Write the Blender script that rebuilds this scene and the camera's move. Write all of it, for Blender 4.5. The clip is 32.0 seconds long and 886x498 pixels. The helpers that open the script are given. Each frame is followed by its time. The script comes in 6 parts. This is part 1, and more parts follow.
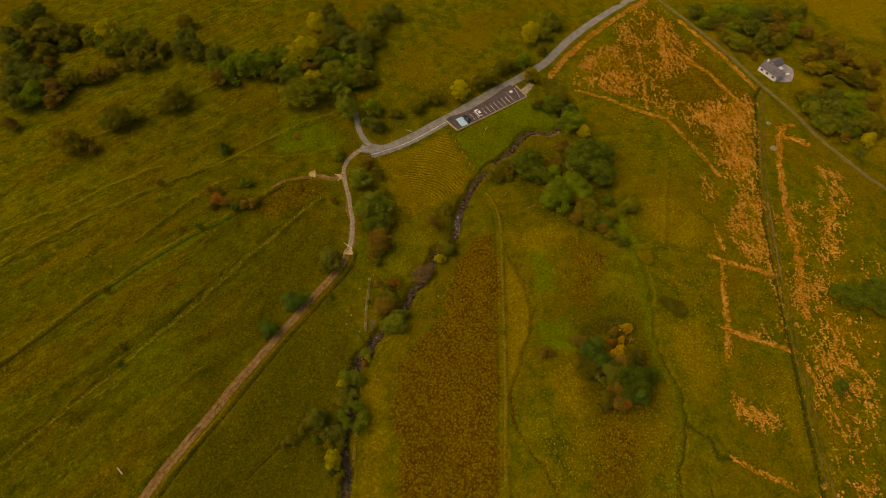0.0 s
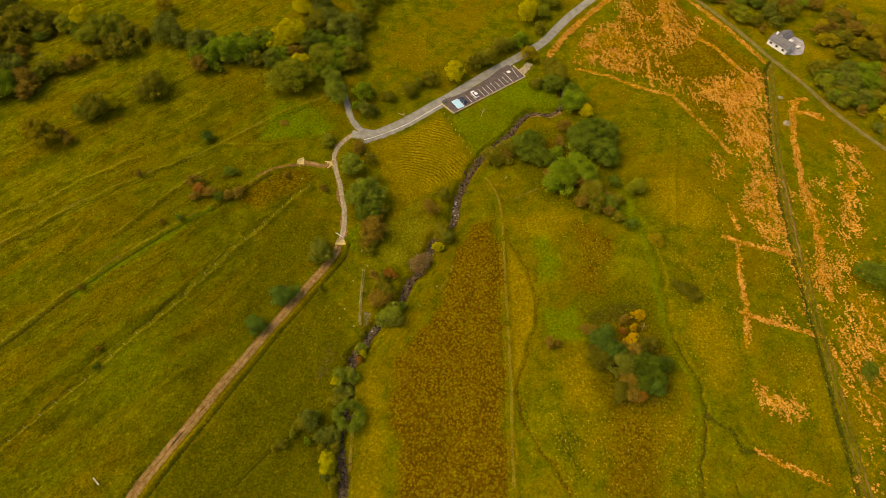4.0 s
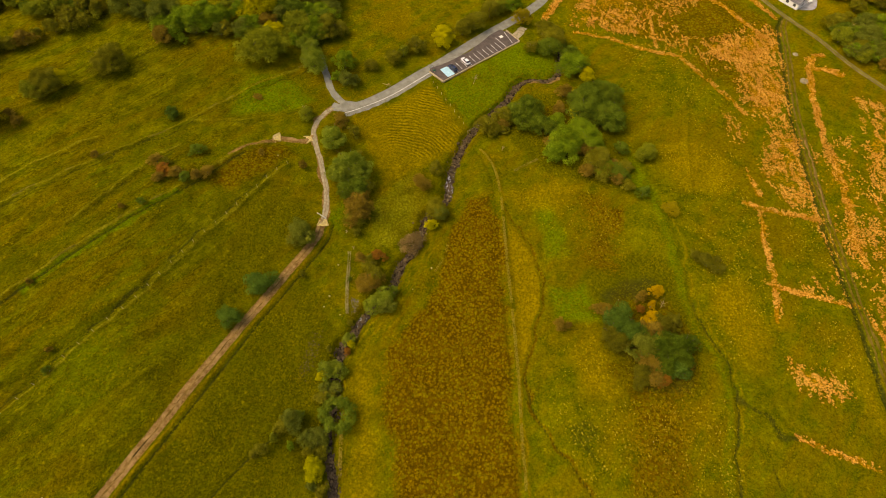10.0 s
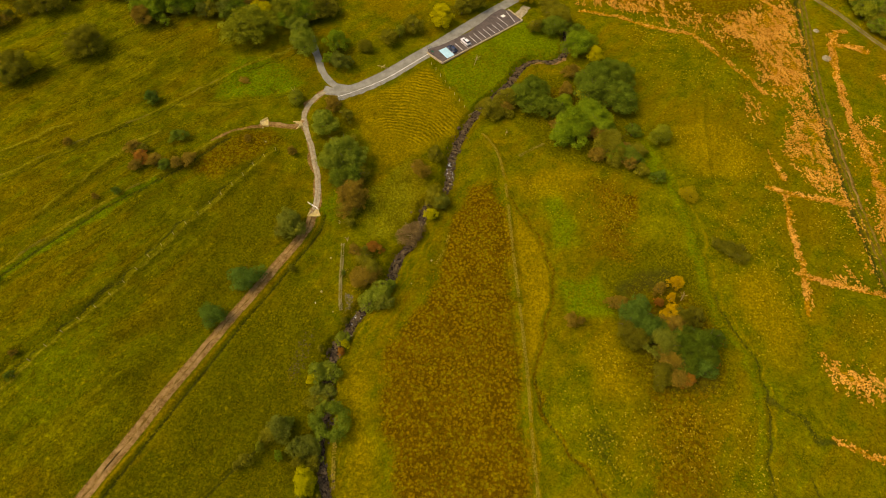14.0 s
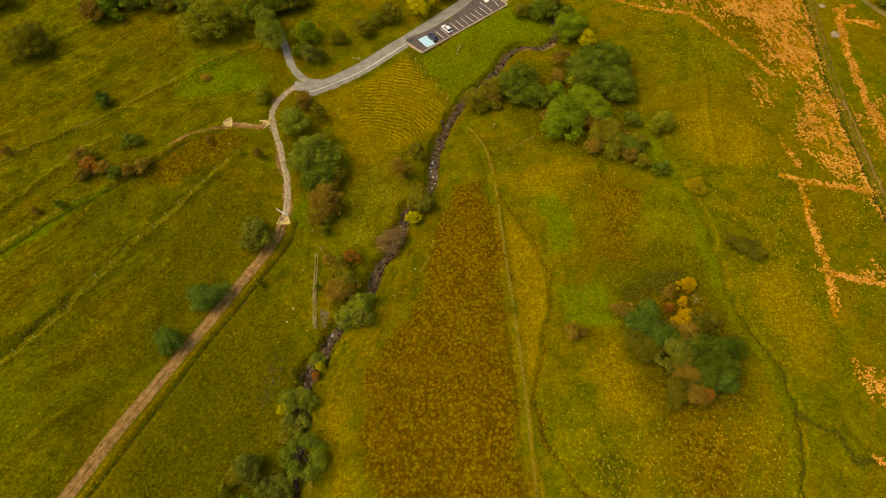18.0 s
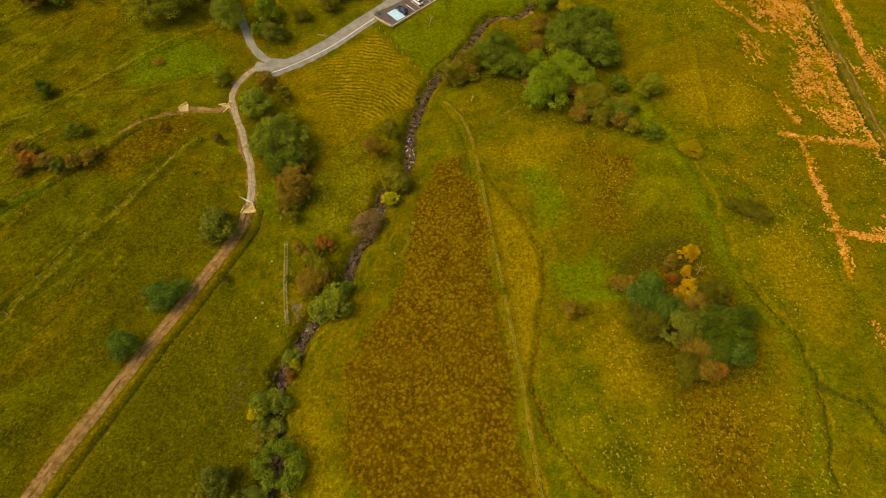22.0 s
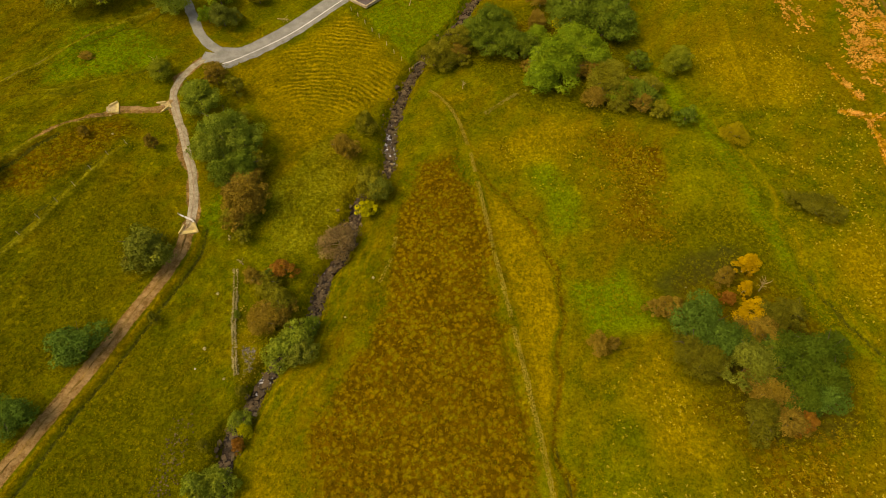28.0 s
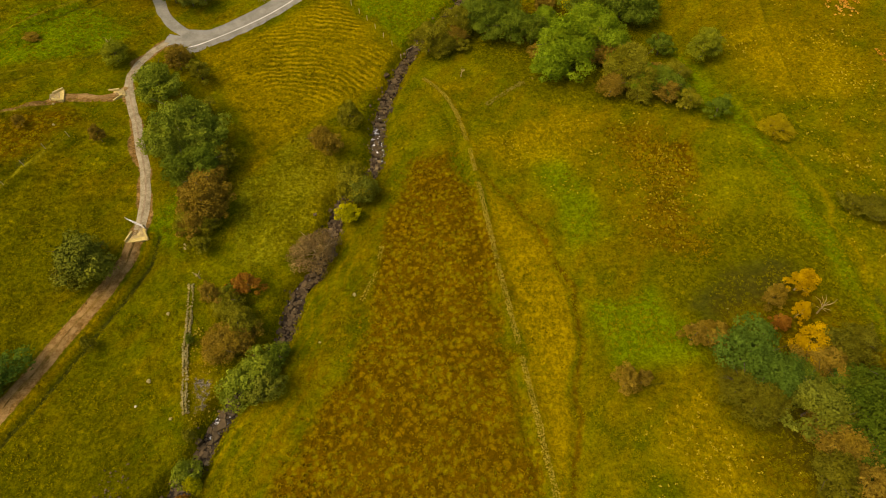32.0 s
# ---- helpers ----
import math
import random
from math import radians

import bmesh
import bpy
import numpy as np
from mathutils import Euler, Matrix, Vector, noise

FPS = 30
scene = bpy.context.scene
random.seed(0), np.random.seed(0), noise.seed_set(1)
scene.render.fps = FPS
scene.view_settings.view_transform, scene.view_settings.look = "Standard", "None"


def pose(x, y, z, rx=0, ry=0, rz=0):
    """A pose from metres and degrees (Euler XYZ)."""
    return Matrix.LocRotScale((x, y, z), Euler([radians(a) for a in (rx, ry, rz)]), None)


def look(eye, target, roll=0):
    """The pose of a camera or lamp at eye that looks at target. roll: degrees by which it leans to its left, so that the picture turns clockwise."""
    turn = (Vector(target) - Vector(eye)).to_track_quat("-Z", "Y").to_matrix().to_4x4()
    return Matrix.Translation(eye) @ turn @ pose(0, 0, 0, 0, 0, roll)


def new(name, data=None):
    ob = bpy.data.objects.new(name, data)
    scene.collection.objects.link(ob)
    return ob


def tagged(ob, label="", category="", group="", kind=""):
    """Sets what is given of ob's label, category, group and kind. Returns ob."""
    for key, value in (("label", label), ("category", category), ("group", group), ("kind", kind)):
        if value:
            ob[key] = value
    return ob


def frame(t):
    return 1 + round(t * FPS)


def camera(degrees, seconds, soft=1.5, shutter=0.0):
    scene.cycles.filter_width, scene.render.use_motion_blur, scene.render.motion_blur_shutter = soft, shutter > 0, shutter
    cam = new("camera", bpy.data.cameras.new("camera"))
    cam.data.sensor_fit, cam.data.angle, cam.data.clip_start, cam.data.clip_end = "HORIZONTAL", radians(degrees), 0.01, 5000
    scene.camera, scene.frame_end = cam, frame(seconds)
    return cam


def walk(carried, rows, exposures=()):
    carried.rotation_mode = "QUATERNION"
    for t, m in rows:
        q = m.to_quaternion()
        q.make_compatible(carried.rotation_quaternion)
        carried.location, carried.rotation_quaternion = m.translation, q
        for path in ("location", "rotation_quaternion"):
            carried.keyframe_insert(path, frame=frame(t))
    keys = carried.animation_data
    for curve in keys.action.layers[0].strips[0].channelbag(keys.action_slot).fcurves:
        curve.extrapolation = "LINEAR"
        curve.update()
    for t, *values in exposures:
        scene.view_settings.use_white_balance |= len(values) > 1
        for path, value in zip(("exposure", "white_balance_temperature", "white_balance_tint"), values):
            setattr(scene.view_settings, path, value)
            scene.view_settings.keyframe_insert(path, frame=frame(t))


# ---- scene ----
cam = camera(78.2, 32.0, soft=1.0)
PATH = [
    (0, (-0.19, -1.834, 154.793), (-0.164, -0.729, 153.126), 4.8),
    (0.5, (-0.192, -1.507, 153.686), (-0.166, -0.403, 152.019), 4.6),
    (1, (-0.139, -1.285, 152.218), (-0.114, -0.179, 150.551), 4.4),
    (1.5, (0.027, -1.026, 150.726), (0.053, 0.08, 149.06), 4.2),
    (2, (0.188, -0.558, 149.415), (0.215, 0.547, 147.748), 4.1),
    (2.5, (0.384, -0.147, 147.982), (0.413, 0.958, 146.315), 4.0),
    (3, (0.635, 0.181, 146.458), (0.662, 1.285, 144.79), 3.8),
    (3.5, (0.873, 0.715, 145.248), (0.899, 1.815, 143.578), 3.5),
    (5.5, (0.818, 3.464, 139.57), (0.84, 4.56, 137.897), 3.1),
    (6, (1.049, 3.856, 138.26), (1.068, 4.95, 136.585), 2.9),
    (6.5, (1.156, 4.211, 136.889), (1.176, 5.304, 135.214), 2.7),
    (7, (1.095, 4.547, 135.453), (1.119, 5.64, 133.778), 2.6),
    (7.5, (1.067, 4.82, 134.083), (1.095, 5.911, 132.408), 2.4),
    (8, (1.107, 5.072, 132.736), (1.139, 6.163, 131.059), 2.3),
    (8.5, (1.083, 5.381, 131.312), (1.121, 6.47, 129.635), 2.3),
    (9, (1.086, 5.719, 129.857), (1.129, 6.807, 128.179), 2.4),
    (9.5, (1.152, 6.063, 128.429), (1.197, 7.149, 126.75), 2.4),
    (10, (1.126, 6.441, 127.055), (1.174, 7.524, 125.375), 2.4),
    (10.5, (1.007, 6.855, 125.726), (1.058, 7.937, 124.045), 2.4),
    (11, (0.982, 7.25, 124.305), (1.032, 8.332, 122.624), 2.4),
    (11.5, (1.052, 7.648, 122.839), (1.101, 8.729, 121.157), 2.3),
    (12, (1.094, 8.144, 121.544), (1.142, 9.224, 119.861), 2.2),
    (12.5, (1.108, 8.847, 120.358), (1.154, 9.925, 118.674), 2.1),
    (13, (1.112, 9.713, 119.136), (1.157, 10.79, 117.451), 2.0),
    (13.5, (1.133, 10.494, 117.818), (1.18, 11.571, 116.134), 1.9),
    (14, (1.25, 11.095, 116.489), (1.297, 12.171, 114.804), 1.8),
    (14.5, (1.486, 11.598, 115.361), (1.533, 12.671, 113.674), 1.5),
    (16.5, (2.726, 16.543, 109.907), (2.778, 17.615, 108.219), 1.1),
    (17, (3.238, 18.29, 108.621), (3.294, 19.361, 106.933), 0.9),
    (17.5, (3.63, 19.417, 107.198), (3.692, 20.488, 105.511), 0.8),
    (18, (3.977, 19.992, 105.74), (4.044, 21.065, 104.053), 0.7),
    (18.5, (4.29, 20.347, 104.393), (4.362, 21.419, 102.706), 0.5),
    (19, (4.584, 20.607, 103.07), (4.659, 21.677, 101.383), 0.2),
    (19.5, (4.837, 20.837, 101.674), (4.917, 21.907, 99.986), -0.0),
    (20, (5.002, 21.117, 100.277), (5.087, 22.184, 98.588), -0.2),
    (20.5, (5.137, 21.385, 98.922), (5.229, 22.451, 97.232), -0.2),
    (21, (5.293, 21.608, 97.561), (5.391, 22.674, 95.872), -0.3),
    (21.5, (5.464, 21.817, 96.192), (5.567, 22.884, 94.504), -0.4),
    (22, (5.613, 22.019, 94.767), (5.722, 23.086, 93.079), -0.5),
    (22.5, (5.688, 22.241, 93.239), (5.804, 23.31, 91.553), -0.5),
    (23, (5.738, 22.471, 91.67), (5.86, 23.54, 89.984), -0.4),
    (23.5, (5.848, 22.806, 90.111), (5.973, 23.874, 88.425), -0.4),
    (24, (5.925, 23.468, 88.503), (6.051, 24.536, 86.817), -0.4),
    (24.5, (5.872, 24.471, 86.76), (5.997, 25.542, 85.075), -0.5),
    (26.5, (7.345, 31.262, 80.262), (7.456, 32.347, 78.586), -1.7),
    (27, (7.855, 33.078, 78.782), (7.97, 34.163, 77.106), -2.0),
    (27.5, (8.258, 34.876, 77.178), (8.376, 35.963, 75.504), -2.2),
    (28, (8.603, 36.718, 75.631), (8.722, 37.806, 73.956), -2.3),
    (28.5, (9.05, 38.653, 74.215), (9.168, 39.741, 72.541), -2.5),
    (29, (9.488, 40.534, 72.808), (9.608, 41.623, 71.134), -2.7),
    (29.5, (9.808, 42.14, 71.466), (9.931, 43.228, 69.793), -2.7),
    (30, (10.012, 43.163, 70.097), (10.13, 44.254, 68.424), -2.7),
    (30.5, (10.11, 43.646, 68.58), (10.223, 44.74, 66.91), -2.6),
    (31, (10.149, 44.092, 67.037), (10.263, 45.189, 65.369), -2.4),
    (31.5, (10.149, 44.788, 65.519), (10.27, 45.886, 63.852), -2.1),
    (32, (10.09, 45.652, 63.978), (10.22, 46.749, 62.311), -1.7),
]
walk(cam, [(t, look(eye, target, roll)) for t, eye, target, roll in PATH], exposures=[(0, -0.96, 8800, 22), (1, -0.70, 8500, 19), (2, -0.43, 8250, 15), (3, -0.11, 8050, 13), (6, -0.06, 8000, 12), (24, -0.07, 8050, 10), (27, 0.0, 7950, 10), (30, -0.03, 7900, 10), (32, -0.03, 7900, 10)])

# ---------------------------------------------------------------- light and sky
SUN_UP, SUN_FROM = 56.0, 262.0      # degrees above the horizon; compass bearing the light comes from (0 = +y, 90 = +x)
sky_world = bpy.data.worlds.new("overcast_sky")
scene.world = sky_world
sky_world.use_nodes = True
sky_nodes = sky_world.node_tree
sky = sky_nodes.nodes.new("ShaderNodeTexSky")
sky.sky_type, sky.sun_disc = "NISHITA", False
sky.sun_elevation, sky.sun_rotation = radians(SUN_UP), radians(SUN_FROM)
sky.air_density, sky.dust_density, sky.ozone_density = 1.0, 6.0, 0.3
sky_nodes.links.new(sky.outputs[0], sky_nodes.nodes["Background"].inputs[0])
sky_nodes.nodes["Background"].inputs[1].default_value = 0.205
sun_lamp = new("sun", bpy.data.lights.new("sun", "SUN"))
sun_lamp.data.energy, sun_lamp.data.angle, sun_lamp.data.color = 0.87, radians(35), (1.0, 0.93, 0.80)
sun_lamp.matrix_world = look((200 * math.sin(radians(SUN_FROM)), 200 * math.cos(radians(SUN_FROM)), 200 * math.tan(radians(SUN_UP))), (0, 0, 0))

# ---------------------------------------------------------------- materials


def material(name, rough=0.85, spec=0.2):
    m = bpy.data.materials.new(name)
    m.use_nodes = True
    b = m.node_tree.nodes["Principled BSDF"]
    b.inputs["Roughness"].default_value = rough
    b.inputs["Specular IOR Level"].default_value = spec
    return m, m.node_tree, b


def node(tree, kind, **values):
    n = tree.nodes.new(kind)
    for key, value in values.items():
        n.inputs[key].default_value = value
    return n


def noise_at(tree, scale, detail=3.0, rough=0.6, where=None):
    n = node(tree, "ShaderNodeTexNoise", Scale=scale, Detail=detail, Roughness=rough)
    tree.links.new(where if where else place_of(tree), n.inputs["Vector"])
    return n.outputs["Fac"]


def place_of(tree):
    for n in tree.nodes:
        if n.bl_idname == "ShaderNodeNewGeometry":
            return n.outputs["Position"]
    return tree.nodes.new("ShaderNodeNewGeometry").outputs["Position"]


def ramp(tree, fac, lo, hi):
    n = node(tree, "ShaderNodeMapRange")
    n.interpolation_type = "SMOOTHSTEP"
    n.inputs["From Min"].default_value, n.inputs["From Max"].default_value = lo, hi
    tree.links.new(fac, n.inputs["Value"])
    return n.outputs["Result"]


def maths(tree, op, a, b=0.0):
    n = tree.nodes.new("ShaderNodeMath")
    n.operation = op
    for socket, v in zip(n.inputs, (a, b)):
        if isinstance(v, (int, float)):
            socket.default_value = v
        else:
            tree.links.new(v, socket)
    return n.outputs[0]


def mix(tree, fac, a, b):
    n = tree.nodes.new("ShaderNodeMix")
    n.data_type = "RGBA"
    for socket, v in ((n.inputs[0], fac), (n.inputs[6], a), (n.inputs[7], b)):
        if isinstance(v, (int, float)):
            socket.default_value = v
        elif isinstance(v, tuple):
            socket.default_value = (*v, 1.0)
        else:
            tree.links.new(v, socket)
    return n.outputs[2]


def bump(tree, shader, height, distance=0.1, strength=0.6):
    n = node(tree, "ShaderNodeBump", Strength=strength, Distance=distance)
    tree.links.new(height, n.inputs["Height"])
    tree.links.new(n.outputs[0], shader.inputs["Normal"])


def mottled(name, dark, light, scale=2.0, fine=20.0, rough=0.9, spec=0.03, relief=0.02, metal=0.0, island=0.0):
    """A surface that wanders between two colours at two scales, with fine relief."""
    m, tree, shader = material(name, rough, spec)
    shader.inputs["Metallic"].default_value = metal
    big, small = noise_at(tree, scale), noise_at(tree, fine, 2.0)
    fac = maths(tree, "ADD", maths(tree, "MULTIPLY", big, 0.6), maths(tree, "MULTIPLY", small, 0.4))
    fac = ramp(tree, fac, 0.34, 0.66)
    if island:
        geo = [n for n in tree.nodes if n.bl_idname == "ShaderNodeNewGeometry"][0]
        fac = maths(tree, "ADD", maths(tree, "MULTIPLY", fac, 1 - island), maths(tree, "MULTIPLY", geo.outputs["Random Per Island"], island))
    tree.links.new(mix(tree, fac, dark, light), shader.inputs["Base Color"])
    if relief:
        bump(tree, shader, small, relief)
    return m


def leafy(name, dark, light, drift):
    """Foliage: leaf by leaf and tree by tree variation between two greens, with a third tint that drifts in."""
    m, tree, shader = material(name, 0.9, 0.0)
    place_of(tree)
    geo = [n for n in tree.nodes if n.bl_idname == "ShaderNodeNewGeometry"][0]
    info = tree.nodes.new("ShaderNodeObjectInfo")
    clump = tree.nodes.new("ShaderNodeAttribute")
    clump.attribute_name = "clump"
    fac = maths(tree, "ADD", maths(tree, "MULTIPLY", geo.outputs["Random Per Island"], 0.32), maths(tree, "ADD", maths(tree, "MULTIPLY", clump.outputs["Fac"], 0.55), 0.08))
    base = mix(tree, fac, dark, light)
    patch = ramp(tree, noise_at(tree, 0.45, 2.0), 0.45, 0.7)
    base = mix(tree, maths(tree, "MULTIPLY", patch, 0.55), base, drift)
    base = mix(tree, maths(tree, "MULTIPLY", info.outputs["Random"], 0.3), base, drift)
    tree.links.new(base, shader.inputs["Base Color"])
    return m


def ground_material():
    m, tree, shader = material("moor_grass", 1.0, 0.0)
    wide, mid = noise_at(tree, 0.035, 3.0), noise_at(tree, 0.22, 4.0, 0.65)
    fine, grain = noise_at(tree, 1.6, 3.0, 0.7), noise_at(tree, 6.0, 3.0, 0.75)
    stretch = node(tree, "ShaderNodeMapping")
    stretch.vector_type = "TEXTURE"
    stretch.inputs["Rotation"].default_value = (0, 0, radians(49))
    stretch.inputs["Scale"].default_value = (8.0, 1.0, 1.0)
    tree.links.new(place_of(tree), stretch.inputs["Vector"])
    streak = noise_at(tree, 0.32, 4.0, 0.65, stretch.outputs[0])

    def mask(name, lo=0.35, hi=0.65, jitter=0.7):
        a = tree.nodes.new("ShaderNodeAttribute")
        a.attribute_name = name
        loose = maths(tree, "MULTIPLY", maths(tree, "SUBTRACT", maths(tree, "ADD", maths(tree, "MULTIPLY", fine, 0.6), maths(tree, "MULTIPLY", mid, 0.4)), 0.5), jitter)
        gate = ramp(tree, a.outputs["Fac"], 0.0, 0.12)
        return maths(tree, "MULTIPLY", ramp(tree, maths(tree, "ADD", a.outputs["Fac"], loose), lo, hi), gate)

    green = mix(tree, ramp(tree, mid, 0.35, 0.65), GRASS_DARK, GRASS_LIGHT)
    heath = mix(tree, ramp(tree, fine, 0.35, 0.65), HEATH_DARK, HEATH_LIGHT)
    where_heath = ramp(tree, maths(tree, "ADD", maths(tree, "MULTIPLY", wide, 0.45), maths(tree, "ADD", maths(tree, "MULTIPLY", streak, 0.35), maths(tree, "MULTIPLY", mid, 0.2))), 0.44, 0.6)
    base = mix(tree, maths(tree, "MULTIPLY", where_heath, 0.62), green, heath)
    # dark rough grass; round the copses this colour also carries tree shade
    base = mix(tree, maths(tree, "MULTIPLY", mask("moor", 0.2, 0.8, 0.9), 0.92), base, mix(tree, ramp(tree, fine, 0.35, 0.65), MOOR_DARK, MOOR_LIGHT))
    flow = ramp(tree, streak, 0.52, 0.66)
    base = mix(tree, maths(tree, "MULTIPLY", maths(tree, "MULTIPLY", flow, mask("hill", 0.2, 0.8, 0.4)), 0.5), base, (0.150, 0.142, 0.002))
    base = mix(tree, maths(tree, "MULTIPLY", maths(tree, "MULTIPLY", ramp(tree, streak, 0.45, 0.34), mask("hill", 0.2, 0.8, 0.4)), 0.5), base, (0.066, 0.056, 0.001))
    on_hill = mask("hill", 0.2, 0.8, 0.4)
    base = mix(tree, maths(tree, "MULTIPLY", on_hill, 0.45), base, mix(tree, ramp(tree, mid, 0.35, 0.65), (0.070, 0.080, 0.002), (0.128, 0.134, 0.004)))
    stretch_short = node(tree, "ShaderNodeMapping")
    stretch_short.vector_type = "TEXTURE"
    stretch_short.inputs["Rotation"].default_value = (0, 0, radians(47))
    stretch_short.inputs["Scale"].default_value = (2.6, 1.0, 1.0)
    tree.links.new(place_of(tree), stretch_short.inputs["Vector"])
    ochre = ramp(tree, noise_at(tree, 0.085, 5.0, 0.68, stretch_short.outputs[0]), 0.47, 0.60)
    base = mix(tree, maths(tree, "MULTIPLY", ochre, maths(tree, "MULTIPLY", on_hill, 0.62)), base, mix(tree, ramp(tree, fine, 0.35, 0.65), (0.098, 0.064, 0.001), (0.176, 0.118, 0.003)))
    sedge = ramp(tree, noise_at(tree, 0.42, 5.0, 0.72, stretch_short.outputs[0]), 0.53, 0.62)
    base = mix(tree, maths(tree, "MULTIPLY", sedge, maths(tree, "MULTIPLY", on_hill, 0.55)), base, (0.046, 0.042, 0.001))
    trod = noise_at(tree, 0.11, 3.0, 0.55, stretch.outputs[0])
    for level, wide, tint, much in ((0.50, 0.016, (0.180, 0.165, 0.006), 0.5), (0.526, 0.018, (0.046, 0.046, 0.001), 0.5), (0.40, 0.012, (0.180, 0.165, 0.006), 0.4), (0.42, 0.014, (0.050, 0.048, 0.001), 0.4), (0.60, 0.014, (0.110, 0.140, 0.003), 0.45)):
        line = ramp(tree, maths(tree, "ABSOLUTE", maths(tree, "SUBTRACT", trod, level)), wide, 0.0)
        line = maths(tree, "MULTIPLY", maths(tree, "MULTIPLY", line, ramp(tree, mid, 0.3, 0.6)), maths(tree, "MULTIPLY", on_hill, much))
        base = mix(tree, line, base, tint)
    base = mix(tree, mask("lush", 0.2, 0.8, 0.45), base, mix(tree, ramp(tree, fine, 0.3, 0.7), LUSH_DARK, LUSH_LIGHT))
    base = mix(tree, mask("gold", 0.2, 0.75, 0.45), base, mix(tree, ramp(tree, fine, 0.35, 0.65), GOLD_DARK, GOLD_LIGHT))
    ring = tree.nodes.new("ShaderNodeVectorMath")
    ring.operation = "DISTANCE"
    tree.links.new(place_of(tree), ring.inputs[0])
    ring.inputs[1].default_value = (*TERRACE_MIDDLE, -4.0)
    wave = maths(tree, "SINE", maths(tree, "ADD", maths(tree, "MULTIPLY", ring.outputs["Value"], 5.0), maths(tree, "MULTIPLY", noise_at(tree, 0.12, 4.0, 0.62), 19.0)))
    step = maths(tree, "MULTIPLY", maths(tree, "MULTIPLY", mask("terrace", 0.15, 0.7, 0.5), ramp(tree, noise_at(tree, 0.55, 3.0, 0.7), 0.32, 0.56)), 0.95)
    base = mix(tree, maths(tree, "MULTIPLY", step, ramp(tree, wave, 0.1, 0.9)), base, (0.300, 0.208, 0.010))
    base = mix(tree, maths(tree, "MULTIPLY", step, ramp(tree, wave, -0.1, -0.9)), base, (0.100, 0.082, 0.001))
    cells = node(tree, "ShaderNodeTexVoronoi", Scale=1.05, Randomness=0.95)
    wander = tree.nodes.new("ShaderNodeVectorMath")
    wander.operation = "ADD"
    tree.links.new(place_of(tree), wander.inputs[0])
    colours = node(tree, "ShaderNodeTexNoise", Scale=1.2, Detail=2.0)
    tree.links.new(place_of(tree), colours.inputs["Vector"])
    tree.links.new(colours.outputs["Color"], wander.inputs[1])
    tree.links.new(wander.outputs[0], cells.inputs["Vector"])
    clump = maths(tree, "MULTIPLY", ramp(tree, cells.outputs["Distance"], 0.60, 0.2), 0.85)
    base = mix(tree, mask("rush", 0.2, 0.75, 1.0), base, mix(tree, clump, mix(tree, ramp(tree, mid, 0.4, 0.6), RUSH_DARK, RUSH_MID), mix(tree, ramp(tree, mid, 0.36, 0.56), RUSH_LIGHT, RUSH_GREEN)))
    dots = node(tree, "ShaderNodeTexVoronoi", Scale=0.7, Randomness=1.0)
    tree.links.new(wander.outputs[0], dots.inputs["Vector"])
    dot = maths(tree, "MULTIPLY", ramp(tree, dots.outputs["Distance"], 0.3, 0.12), ramp(tree, mid, 0.42, 0.6))
    base = mix(tree, maths(tree, "MULTIPLY", dot, 0.55), base, (0.26, 0.205, 0.006))
    base = mix(tree, mask("bracken", 0.42, 0.62, 1.3), base, mix(tree, ramp(tree, fine, 0.35, 0.65), BRACKEN_DARK, BRACKEN_LIGHT))
    base = mix(tree, maths(tree, "MULTIPLY", mask("ridge", 0.25, 0.75, 0.5), 0.85), base, mix(tree, ramp(tree, fine, 0.35, 0.65), (0.135, 0.118, 0.004), (0.225, 0.200, 0.012)))
    # wet peat in ditches, and painted shade round the copse, in one dark colour
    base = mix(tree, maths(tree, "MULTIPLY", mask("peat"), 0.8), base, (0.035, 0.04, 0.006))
    base = mix(tree, mask("soil", 0.4, 0.6, 0.5), base, mix(tree, ramp(tree, fine, 0.35, 0.65), SOIL_DARK, SOIL_LIGHT))
    base = mix(tree, mask("scree", 0.45, 0.6, 1.0), base, mix(tree, ramp(tree, grain, 0.4, 0.62), (0.05, 0.04, 0.03), (0.27, 0.23, 0.19)))
    # blades: light tips and dark gaps between them
    tip = ramp(tree, grain, 0.35, 0.68)
    speck = ramp(tree, noise_at(tree, 17.0, 2.0, 0.8), 0.36, 0.66)
    tuft = ramp(tree, noise_at(tree, 1.15, 4.0, 0.8), 0.40, 0.62)
    knot = ramp(tree, noise_at(tree, 2.7, 3.0, 0.75), 0.40, 0.62)
    tip = maths(tree, "ADD", maths(tree, "MULTIPLY", tip, 0.20), maths(tree, "ADD", maths(tree, "MULTIPLY", speck, 0.06), maths(tree, "ADD", maths(tree, "MULTIPLY", tuft, 0.36), maths(tree, "MULTIPLY", knot, 0.38))))
    dim = mix(tree, tip, (0.52, 0.53, 0.52), (1.46, 1.43, 1.38))
    over = tree.nodes.new("ShaderNodeMix")
    over.data_type, over.blend_type = "RGBA", "MULTIPLY"
    calm = tree.nodes.new("ShaderNodeAttribute")
    calm.attribute_name = "rush"
    tree.links.new(maths(tree, "SUBTRACT", 1.0, maths(tree, "MULTIPLY", calm.outputs["Fac"], 0.3)), over.inputs[0])
    tree.links.new(base, over.inputs[6])
    tree.links.new(dim, over.inputs[7])
    tree.links.new(over.outputs[2], shader.inputs["Base Color"])
    bump(tree, shader, maths(tree, "ADD", maths(tree, "MULTIPLY", fine, 0.7), maths(tree, "MULTIPLY", grain, 0.3)), 0.5, 0.7)
